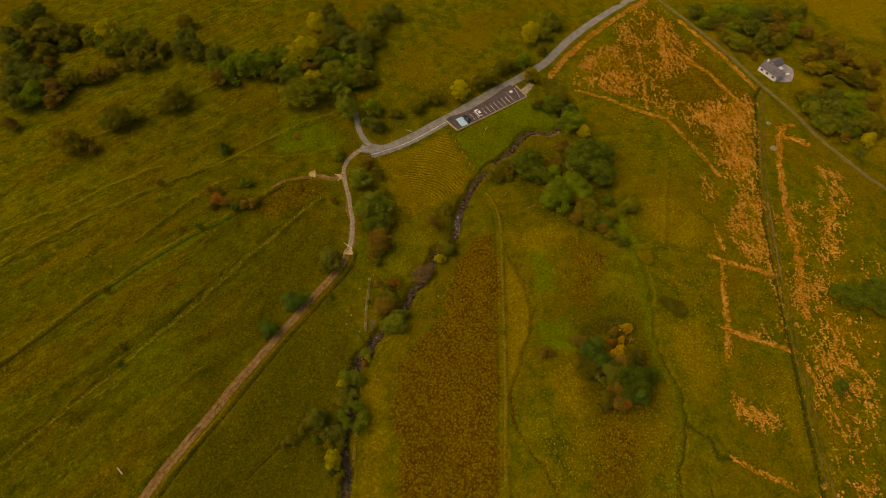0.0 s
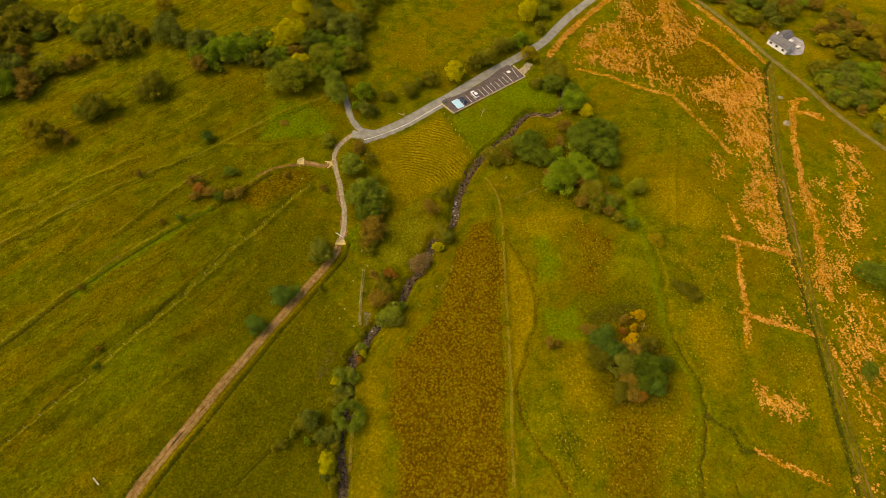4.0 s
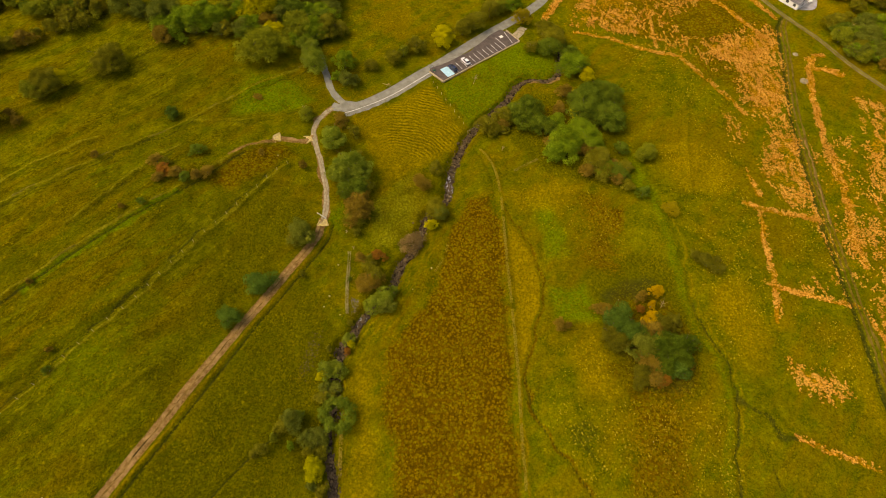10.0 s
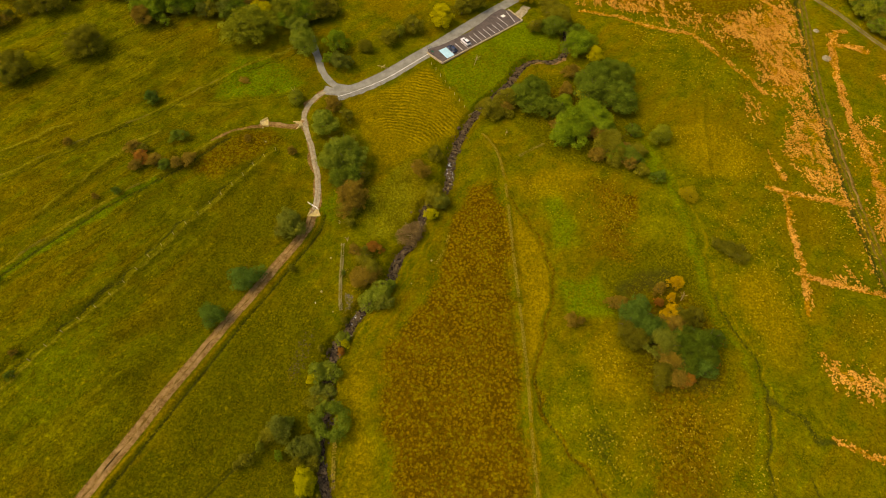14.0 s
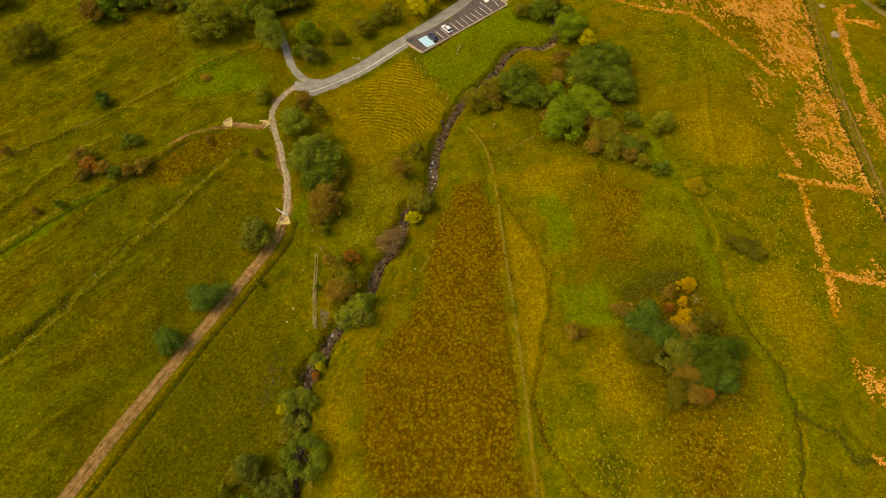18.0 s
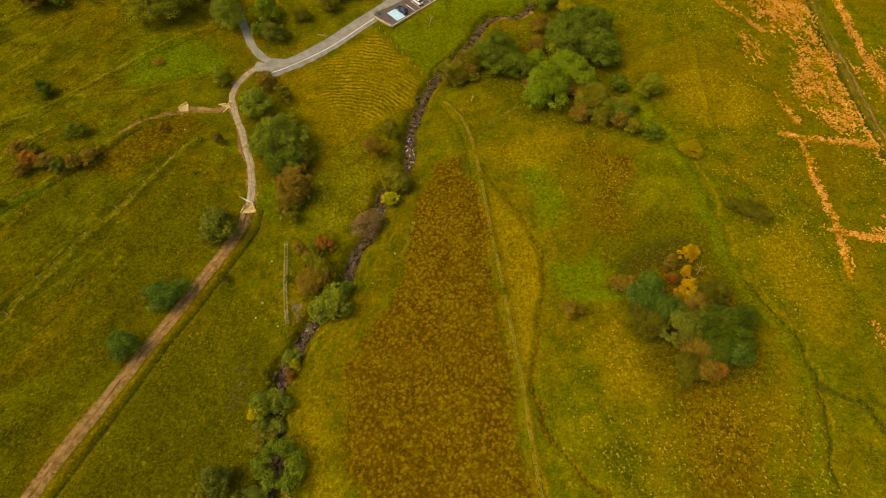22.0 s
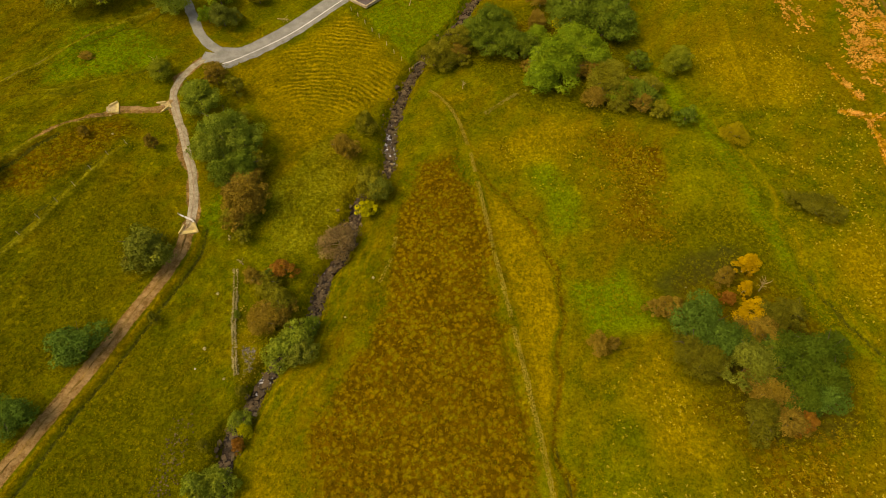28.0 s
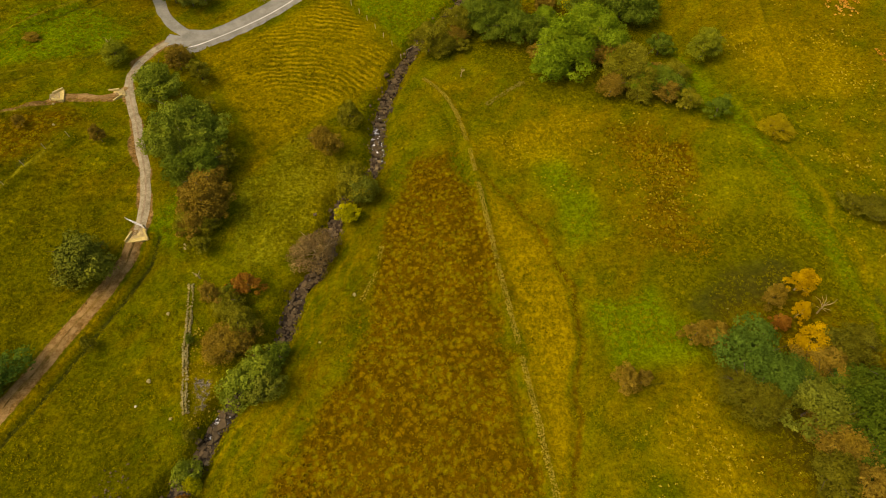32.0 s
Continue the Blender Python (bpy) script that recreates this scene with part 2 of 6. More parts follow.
    return m


GRASS_DARK, GRASS_LIGHT = (0.078, 0.086, 0.0015), (0.136, 0.130, 0.002)
MOOR_DARK, MOOR_LIGHT = (0.060, 0.062, 0.001), (0.108, 0.098, 0.002)
HEATH_DARK, HEATH_LIGHT = (0.130, 0.078, 0.002), (0.200, 0.122, 0.003)
LUSH_DARK, LUSH_LIGHT = (0.076, 0.114, 0.001), (0.125, 0.172, 0.002)
GOLD_DARK, GOLD_LIGHT = (0.170, 0.122, 0.001), (0.240, 0.168, 0.002)
TERRACE_MIDDLE = (-8.0, 121.0)
RUSH_DARK, RUSH_MID, RUSH_LIGHT, RUSH_GREEN = (0.082, 0.046, 0.001), (0.112, 0.062, 0.001), (0.205, 0.122, 0.003), (0.172, 0.138, 0.004)
BRACKEN_DARK, BRACKEN_LIGHT = (0.20, 0.095, 0.002), (0.42, 0.21, 0.012)
SOIL_DARK, SOIL_LIGHT = (0.17, 0.095, 0.022), (0.30, 0.175, 0.055)
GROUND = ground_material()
ASPHALT = mottled("worn_asphalt", (0.172, 0.162, 0.122), (0.275, 0.262, 0.205), 0.5, 9.0, 0.9, relief=0.01)
LANE_TOP = mottled("lane_surface", (0.105, 0.080, 0.022), (0.205, 0.158, 0.060), 0.5, 6.0, 0.95, relief=0.02)
TRACK_MID = mottled("track_crown_earth", (0.20, 0.145, 0.075), (0.36, 0.275, 0.165), 0.8, 6.0, 0.95, relief=0.03)
TAR = mottled("dark_asphalt", (0.075, 0.060, 0.050), (0.125, 0.10, 0.082), 0.6, 12.0, 0.9, relief=0.01)
GRAVEL = mottled("pale_gravel", (0.20, 0.160, 0.080), (0.40, 0.335, 0.205), 0.9, 7.0, 0.95, relief=0.03)
DIRT = mottled("track_earth", (0.15, 0.082, 0.018), (0.33, 0.205, 0.075), 0.8, 6.0, 0.95, relief=0.05)
DIRT_DARK = mottled("trodden_earth", (0.11, 0.066, 0.010), (0.25, 0.155, 0.045), 0.6, 5.0, 0.95, relief=0.05)
RUTS = mottled("trodden_grass", (0.075, 0.055, 0.004), (0.17, 0.115, 0.02), 0.5, 5.0, 0.95, relief=0.05)
PAINT = mottled("road_paint", (0.62, 0.58, 0.50), (0.80, 0.77, 0.70), 3.0, 25.0, 0.7, relief=0.0)
BLUE_PAINT = mottled("bay_paint", (0.30, 0.52, 0.60), (0.42, 0.66, 0.74), 2.0, 20.0, 0.75, relief=0.0)
STONE = mottled("lichen_stone", (0.13, 0.105, 0.020), (0.38, 0.31, 0.115), 0.8, 9.0, 0.95, relief=0.04, island=0.5)
TAN_STONE = mottled("tan_wall_stone", (0.12, 0.092, 0.004), (0.34, 0.255, 0.030), 0.8, 9.0, 0.95, relief=0.04, island=0.5)
MOSSY = mottled("mossy_stone", (0.10, 0.086, 0.006), (0.23, 0.185, 0.032), 0.8, 9.0, 0.95, relief=0.04, island=0.5)
ROCK = mottled("wet_rock", (0.020, 0.013, 0.004), (0.150, 0.100, 0.042), 0.8, 8.0, 0.7, 0.2, 0.04, island=0.5)
BED_STONE = mottled("stream_stone", (0.13, 0.092, 0.036), (0.30, 0.225, 0.11), 1.2, 9.0, 0.9, relief=0.03, island=0.5)
TAN_CONCRETE = mottled("tan_concrete", (0.44, 0.33, 0.10), (0.68, 0.54, 0.20), 1.2, 10.0, 0.9, relief=0.02)
PALE_ROCK = mottled("pale_rock", (0.40, 0.35, 0.24), (0.66, 0.59, 0.44), 1.5, 12.0, 0.9, relief=0.03)
BARK = mottled("bark", (0.05, 0.038, 0.022), (0.15, 0.115, 0.07), 2.0, 14.0, 0.95, relief=0.03)
PALE_BARK = mottled("bleached_bark", (0.27, 0.19, 0.075), (0.48, 0.36, 0.17), 2.0, 14.0, 0.9, relief=0.02)
TWIG = mottled("bare_twigs", (0.20, 0.11, 0.035), (0.42, 0.26, 0.11), 0.6, 8.0, 0.95, relief=0.0, island=0.4)
TIMBER = mottled("weathered_timber", (0.28, 0.21, 0.10), (0.52, 0.42, 0.25), 1.5, 15.0, 0.9, relief=0.01)
STEEL = mottled("galvanised_steel", (0.55, 0.53, 0.48), (0.74, 0.71, 0.65), 3.0, 20.0, 0.5, 0.5, 0.0, 0.4)
RENDERED = mottled("white_render", (0.70, 0.67, 0.61), (0.84, 0.82, 0.77), 0.8, 12.0, 0.9, relief=0.01)
SLATE = mottled("grey_slate", (0.075, 0.072, 0.072), (0.17, 0.16, 0.155), 0.9, 8.0, 0.7, 0.3, 0.02, island=0.4)
CHIPPINGS = mottled("grey_chippings", (0.24, 0.22, 0.20), (0.40, 0.37, 0.34), 0.5, 9.0, 0.95, relief=0.02)
DARK_GLASS = mottled("window_glass", (0.012, 0.014, 0.016), (0.03, 0.034, 0.038), 1.0, 4.0, 0.08, 0.6, 0.0)
RUBBER = mottled("tyre_rubber", (0.012, 0.012, 0.012), (0.03, 0.03, 0.03), 3.0, 30.0, 0.85, relief=0.0)
WHITE_CAR = mottled("white_car_paint", (0.70, 0.69, 0.67), (0.80, 0.79, 0.77), 1.0, 6.0, 0.25, 0.5, 0.0)
BLUE_CAR = mottled("navy_car_paint", (0.018, 0.026, 0.055), (0.03, 0.042, 0.085), 1.0, 6.0, 0.25, 0.5, 0.0)
SIGN_GREEN = mottled("green_sign", (0.03, 0.12, 0.07), (0.05, 0.17, 0.10), 2.0, 15.0, 0.6, relief=0.0)
TUSSOCK = mottled("rush_blades", (0.115, 0.066, 0.002), (0.285, 0.190, 0.006), 0.12, 0.9, 1.0, 0.0, 0.0, island=0.18)
BLADES = mottled("grass_blades", (0.09, 0.088, 0.001), (0.23, 0.185, 0.004), 0.05, 0.6, 1.0, 0.0, 0.0, island=0.35)
HEATHER = mottled("heather", (0.070, 0.058, 0.002), (0.13, 0.105, 0.003), 0.2, 2.0, 1.0, 0.0, 0.0, island=0.5)
STRAW = mottled("straw_tufts", (0.24, 0.178, 0.005), (0.49, 0.375, 0.045), 0.2, 3.0, 1.0, 0.0, 0.0, island=0.5)
FRONDS = mottled("dead_bracken", (0.37, 0.142, 0.006), (0.87, 0.480, 0.088), 0.15, 2.0, 1.0, 0.0, 0.0, island=0.5)


def water_material():
    m, tree, shader = material("peaty_water", 0.25, 0.12)
    deep = mix(tree, ramp(tree, noise_at(tree, 0.7, 3.0), 0.4, 0.65), (0.016, 0.010, 0.004), (0.060, 0.038, 0.018))
    a = tree.nodes.new("ShaderNodeAttribute")
    a.attribute_name = "broken"
    froth = ramp(tree, maths(tree, "ADD", noise_at(tree, 1.5, 4.0, 0.75), maths(tree, "MULTIPLY", a.outputs["Fac"], 0.22)), 0.72, 0.80)
    tree.links.new(mix(tree, froth, deep, (0.75, 0.75, 0.73)), shader.inputs["Base Color"])
    bump(tree, shader, noise_at(tree, 3.0, 4.0, 0.7), 0.15, 0.8)
    return m


WATER = water_material()
LEAF = {
    "green": leafy("green_leaves", (0.040, 0.082, 0.003), (0.225, 0.315, 0.015), (0.19, 0.22, 0.008)),
    "dark": leafy("dark_leaves", (0.034, 0.062, 0.004), (0.165, 0.215, 0.016), (0.13, 0.155, 0.009)),
    "deep": leafy("deep_green_leaves", (0.024, 0.055, 0.005), (0.122, 0.192, 0.020), (0.085, 0.125, 0.010)),
    "olive": leafy("olive_leaves", (0.068, 0.068, 0.003), (0.255, 0.232, 0.016), (0.19, 0.16, 0.007)),
    "sage": leafy("sage_green_leaves", (0.070, 0.082, 0.004), (0.275, 0.295, 0.018), (0.22, 0.215, 0.009)),
    "dusky": leafy("dusky_green_leaves", (0.022, 0.044, 0.003), (0.102, 0.145, 0.010), (0.075, 0.095, 0.006)),
    "drab": leafy("drab_olive_leaves", (0.048, 0.047, 0.003), (0.172, 0.158, 0.012), (0.12, 0.105, 0.005)),
    "willow": leafy("willow_green_leaves", (0.068, 0.098, 0.006), (0.255, 0.305, 0.024), (0.20, 0.215, 0.012)),
    "grey": leafy("grey_green_leaves", (0.062, 0.074, 0.005), (0.225, 0.240, 0.024), (0.165, 0.165, 0.011)),
    "murky": leafy("murky_green_leaves", (0.050, 0.064, 0.006), (0.205, 0.222, 0.024), (0.15, 0.155, 0.011)),
    "mustard": leafy("mustard_leaves", (0.125, 0.095, 0.003), (0.370, 0.290, 0.012), (0.27, 0.20, 0.006)),
    "brown": leafy("brown_leaves", (0.098, 0.066, 0.006), (0.305, 0.200, 0.022), (0.21, 0.135, 0.009)),
    "gold": leafy("golden_leaves", (0.23, 0.130, 0.003), (0.56, 0.345, 0.010), (0.46, 0.28, 0.006)),
    "yellow": leafy("yellow_green_leaves", (0.190, 0.175, 0.002), (0.560, 0.480, 0.008), (0.40, 0.35, 0.005)),
    "lime": leafy("lime_leaves", (0.20, 0.20, 0.003), (0.52, 0.47, 0.010), (0.42, 0.37, 0.006)),
    "bare": leafy("withered_twigs", (0.095, 0.060, 0.016), (0.340, 0.225, 0.075), (0.24, 0.155, 0.045)),
    "rust": leafy("rust_red_leaves", (0.15, 0.058, 0.007), (0.36, 0.150, 0.018), (0.26, 0.13, 0.010)),
}

# ---------------------------------------------------------------- plan, in metres
VALLEY = [(60, 330), (42, 190), (30, 150), (14, 122), (4, 98), (-16, 72), (-20, 40), (-28, -20), (-45, -150)]
STREAM = [(44.5, 197.5), (47.6, 194.9), (50.2, 190.2), (50.5, 181.6), (49.5, 173.2), (47.6, 167.6), (43, 165.2), (38, 165.8), (33.6, 163.7),
          (28.2, 155.5), (23.4, 150), (18.7, 145.2), (14.5, 138.6), (11.6, 132.6), (9.7, 128.1), (8, 122.7), (7.1, 117), (6.4, 111.4), (3.1, 107.1),
          (0.1, 104.3), (-1.2, 99.8), (-2.1, 95.5), (-4, 91.7), (-6.5, 88.4), (-8.1, 84.3), (-9.1, 80.8), (-12.4, 76.2), (-17.3, 70), (-18.7, 66.6),
          (-21.2, 62.8), (-22.5, 58.1), (-22.9, 52.5), (-22.8, 45.6), (-23.2, 40.5), (-23, 36.3), (-21.7, 32.9), (-20.9, 29.7), (-20.7, 25), (-20.2, -8), (-33, -95)]
ROAD = [(-38.6, 171.5), (-35.3, 161.2), (-33.7, 156.3), (-31, 151.6), (-27.6, 148.5), (-23.2, 148.4), (-18.3, 151.6), (-12.4, 156.1), (-4.3, 163.4), (4.1, 170.7),
        (12.9, 179), (22, 187.6), (31.7, 196.5), (39.2, 203.8), (45.1, 210.5), (50, 218), (57.4, 229), (67.2, 241), (79.9, 253.9), (89.5, 262.3), (101, 271), (130, 290)]
EDGE_LINE = [(-27.6, 144.6), (-20.1, 149.0), (-12.3, 154.4), (-4.2, 161.5), (3.1, 168.0)]
GRAVEL_TRACK = [(-27.5, 147.2), (-31.6, 146.6), (-34.3, 143.7), (-36.3, 139.5), (-36.8, 134.6), (-35.6, 129.4), (-33.4, 122.9), (-31.7, 116.9), (-30.3, 111.4), (-29.7, 106.3), (-29.8, 102.6), (-30.1, 99.1)]
DIRT_TRACK = [(-30.1, 100.2), (-30.9, 95.5), (-33.7, 90.1), (-38, 83.1), (-42.9, 74), (-47.3, 65.5), (-51.2, 57.1), (-54.8, 49.4), (-57.7, 42.4), (-60.5, 36.6), (-63.8, 30.2), (-66.6, 24.5), (-69.1, 18.5), (-78, 0), (-100, -45)]
SPUR = [(-36.6, 132.8), (-38.6, 130.2), (-42.2, 130.2), (-45.8, 130.7), (-48.3, 129.9)]
CENTRAL_WALL = [(17.4, 131.8), (20.2, 127), (22, 120.8), (22.8, 113.6), (23.1, 105.5), (23.1, 96.7), (23.1, 86.3), (23.2, 76.5), (23.2, 67.4), (23.2, 58.8), (23.1, 50.9), (22.9, 43.5), (22.8, 36.5), (22.8, 29.8), (22.7, 20)]
UPPER_DITCH = [(24.2, 106.6), (27.7, 98.4), (30.4, 90.4), (32, 84.3), (32.6, 77.5), (31.5, 71.9), (29.5, 67.4), (27.1, 60.5), (25.6, 54)]
LOWER_DITCH = [(25, 53), (25.6, 46.4), (26.6, 42.8), (28.6, 39), (31, 34.9), (33.7, 31.5), (35.5, 28), (38, 22)]
STREAM_WALL = [(-21.8, 90.3), (-21.7, 85.5), (-21.6, 79.9), (-21.4, 75), (-21, 71.4)]
BANK_A = [(-50, 128), (-56.7, 123.7), (-66.4, 111.7), (-73.2, 104.6), (-80, 98.7), (-88.9, 90.2), (-97.2, 81.7), (-104.1, 73.4), (-113.1, 61.2), (-135, 32)]
BANK_B = [(-42.2, 118.3), (-50.1, 108), (-61.9, 90.7), (-72.7, 72.7), (-82.4, 58), (-94.2, 41.2), (-104, 28), (-122, 2)]
BANK_C = [(-40.6, 166.9), (-51.9, 159), (-64.7, 148.6), (-73.8, 138.3), (-80.6, 129.3), (-91.6, 121.8), (-102.3, 114.5), (-115.4, 103), (-126.9, 91.1), (-150, 66)]
BANK_D = [(-66, 180.8), (-77.9, 177), (-89.5, 174.2), (-98.8, 165.3), (-107.2, 156.5), (-114.9, 148), (-122, 141.5), (-131, 136.6), (-138.7, 129), (-146.8, 120.7), (-160, 106)]
BANK_F = [(-150, 86), (-124.1, 106.8), (-117.3, 114.1), (-110.9, 119.2), (-105.7, 123.5), (-99.8, 126.4)]
BANK_G = [(-98, 93), (-92.9, 100.3), (-89.2, 106.1), (-85.4, 112.6), (-80.4, 118.7), (-74.9, 123.2)]
BANK_H = [(-74.6, 134.9), (-68, 136.4), (-59.1, 136.7), (-52.6, 140.4), (-44, 144.3), (-39.5, 146.5)]
BANK_E = [(-185, 195), (-160.4, 190.7), (-145.5, 188.7), (-130.4, 185.8), (-119.2, 190)]
RIGHT_TRACK = [(140, 196), (135.8, 189.6), (132.4, 175.3), (128.2, 159.5), (124.5, 145), (122.1, 131.6), (120.2, 119.2), (118.7, 107.7), (117, 96.9), (116, 85.9), (115.2, 76.6), (114.5, 68.7), (113.8, 61.3), (113.2, 53.4), (112.4, 46.1), (110.5, 30), (108, 5)]
LANE = [(97, 276), (105.1, 263.3), (112.4, 250.2), (120.2, 235.7), (127.5, 221.5), (133, 210.3), (138.1, 199), (142.6, 190.5), (146.7, 183.1), (150.2, 174.5), (153.7, 166.5), (160.8, 154.3), (170.6, 140.7), (200, 105)]
BRACKEN_LINES = [  # half width, then the line
    (0.9, [(57, 191.7), (68, 188.1), (78.4, 183), (86.2, 178.2), (93.1, 175.1)]), (0.8, [(93.1, 175.1), (98, 164.4), (100.6, 158.1), (105.3, 147.6), (106.9, 142.8)]),
    (0.6, [(88.8, 231), (88.9, 217), (87.9, 201.4), (86.4, 181.6)]), (1.0, [(98, 221), (109.8, 215.5), (119.7, 199.6), (128.3, 181.2)]),
    (1.2, [(138, 170.7), (132.5, 150.9), (129.8, 137.1), (128.4, 128)]), (1.4, [(128.4, 128), (126.1, 107.9), (122.4, 91.4), (121.2, 83.3)]),
    (1.0, [(94.6, 104.8), (100.5, 102.3), (107, 100.7), (115, 98.5)]), (0.9, [(98.5, 102.7), (95.7, 86.2), (94.3, 78.6), (91.8, 67)]),
    (0.9, [(92.4, 77.7), (97.3, 75.1), (104.7, 73.2), (114.7, 70.1)]), (0.7, [(85.3, 37.1), (91.4, 33.8), (96.2, 32), (101.6, 30)]),
    (1.5, [(46.5, 200.7), (53.9, 213.8), (66.2, 230.9), (81.9, 247.6), (98, 262)]), (1.0, [(137.6, 166), (140.7, 172.4), (144.5, 173.2)]),
    (1.6, [(137.7, 166), (142.2, 165.6), (147.1, 162.7)]), (0.6, [(99.9, 118.8), (100.6, 107.6)]), (1.5, [(103, 246), (100, 230.9), (99.8, 212.2)]),
    (1.1, [(112, 244), (118.9, 231.7), (130.7, 206.3), (134.8, 195.2)]), (0.6, [(115.8, 68.8), (116.6, 59)]), (0.6, [(117.4, 130), (116.2, 112), (114.5, 100)])]
BRACKEN_FIELDS = [
    [(105.6, 183), (126.5, 191.5), (132.9, 186), (125.9, 159.5), (119.1, 135.4), (111.2, 138.7), (107.4, 144.8), (110.3, 164), (104.5, 172.2)],
    [(121.1, 97.1), (133.9, 97.9), (128.7, 89.3), (121.7, 88.6)], [(90.9, 56.9), (95.6, 55.2), (100.3, 51.5), (102.6, 46.5), (94.9, 44.1), (89.7, 49.7)],
    [(110, 131.3), (118.6, 131.5), (117.3, 123.9), (109.4, 120.1)], [(99.9, 143.5), (103.2, 137.9), (103.7, 131.3), (99.6, 131.3)],
    [(148, 150.1), (155.1, 147.6), (153.5, 132.8), (143.7, 113.1), (134.6, 99.6), (131.9, 103.8), (139.1, 119.9)], [(103.4, 78.9), (108, 78.2), (105.6, 73.6), (101.4, 75.2)],
    [(94.5, 260), (105.8, 245), (111.1, 217.1), (100.3, 213.1), (100.2, 234.7), (89.6, 255)], [(55, 196), (84, 188), (86, 205), (80, 226), (66, 222)],
    [(112, 135), (122, 133), (119, 108), (108, 102), (104, 118)], [(126, 82), (136, 84), (132, 56), (118, 54), (119, 72)],
    [(128, 101), (156, 110), (122, 28), (107, 28)], [(115, 125), (138, 132), (123, 82), (111, 73)]]
RUSH_FIELDS = [
    [(-10.5, 60.1), (-3.8, 69.7), (2.4, 80.4), (6, 90.5), (9.4, 102.9), (12.7, 110.9), (20.2, 112.3), (22.1, 103.2), (22.1, 67.4), (22, 10), (-5, 10), (-8.6, 38.8), (-10.4, 50.6)],
    [(47.5, 110), (55.6, 109.8), (55.2, 90.1), (52.4, 82.2), (44.7, 86.2), (44.7, 100.9)], [(51.6, 48.8), (63.1, 49), (59.9, 30.4), (56, 18), (45, 18), (46.9, 36.7)],
    [(-14, 64), (-9, 75), (-3, 85), (2, 95), (6, 106), (11, 112), (8, 96), (2, 80), (-5, 68), (-10, 58)], [(60, 196), (93, 179), (108, 146), (118, 140), (134, 190), (103, 258), (84, 244)]]
LUSH_FIELDS = [
    [(4.4, 159.9), (14.1, 140.7), (21.1, 147.2), (28.7, 155.3), (36.5, 162.9), (46.6, 167.2), (47.6, 176.1), (45.8, 183.4), (35.6, 184.3)],
    [(33.2, 79.4), (44.8, 80.3), (45.5, 67.5), (32.9, 66.6)], [(30.7, 40.7), (39.5, 44.3), (42.4, 39.4), (39.7, 28.8), (35.5, 32.6)],
    [(63.8, 132.4), (70, 124.3), (71.2, 107.2), (72.7, 89.9), (71.8, 74.6), (67, 74.6), (68.1, 92), (66.8, 107.3), (63, 110.8)],
    [(-17.7, 94.6), (-15, 109.4), (-7.2, 118.5), (-2.9, 111), (-3.2, 101.1), (-7.5, 91.5), (-13.6, 91)], [(-28.5, 105), (-24, 107), (-23, 96), (-28.5, 99)],
    [(-60, 160), (-46, 158), (-38, 150), (-48, 140), (-66, 138)], [(30, 112), (38, 112), (42, 90), (34, 86)], [(-90, 60), (-78, 66), (-60, 42), (-66, 28), (-84, 34)],
    [(-82, 101), (-98, 88), (-99, 82), (-84, 95)],
    [(-75, 46), (-66, 52), (-58, 44), (-66, 38)], [(-96, 30), (-84, 40), (-76, 30), (-84, 20)], [(-88, 112), (-80, 118), (-72, 116), (-80, 108)], [(-128, 112), (-116, 122), (-106, 120), (-118, 108)]]
GOLD_FIELDS = [
    [(-26, 142.4), (1.8, 161.4), (13.3, 139.6), (10.4, 131.6), (3.1, 124.6), (-5.3, 118.8), (-13.5, 114.1), (-19.9, 128)],
    [(24.4, 103.2), (27.6, 96.7), (30.6, 88.3), (31.8, 82.3), (31, 72.8), (28.2, 67.4), (25.8, 58.9), (24.5, 52.5), (23.6, 50.9), (23.8, 67.4), (24, 86.3)],
    [(34.5, 58.9), (43.8, 66.6), (47.8, 57.4), (51.8, 50.3), (46.7, 45.1), (35.5, 46.5)], [(75.6, 77.4), (87.5, 80.3), (89.8, 71.4), (85.7, 51.8), (78.7, 53.1), (74, 64.2)],
    [(76.2, 132), (88.7, 132.9), (97.6, 123.7), (94.3, 108.2), (79.6, 109.4), (73.9, 111.8)], [(-20, 62), (-12, 60), (-10.5, 40), (-8, 12), (-19, 12), (-19, 40)],
    [(24, 116), (42, 120), (52, 112), (40, 104), (27, 104)], [(173.8, 269), (182.9, 253), (192.3, 240), (200.7, 230), (211, 235), (240, 290), (190, 300)],
    [(104, 68), (112, 66), (110, 36), (103, 36), (104, 52)], [(-21, 91), (-17, 88), (-17, 72), (-20.6, 70)],
    [(150, 214), (163, 206), (168, 190), (160, 186), (154, 198)], [(120, 236), (130, 238), (146, 216), (138, 212)], [(176, 250), (205, 215), (215, 180), (190, 150), (166, 156), (180, 180), (186, 205)]]
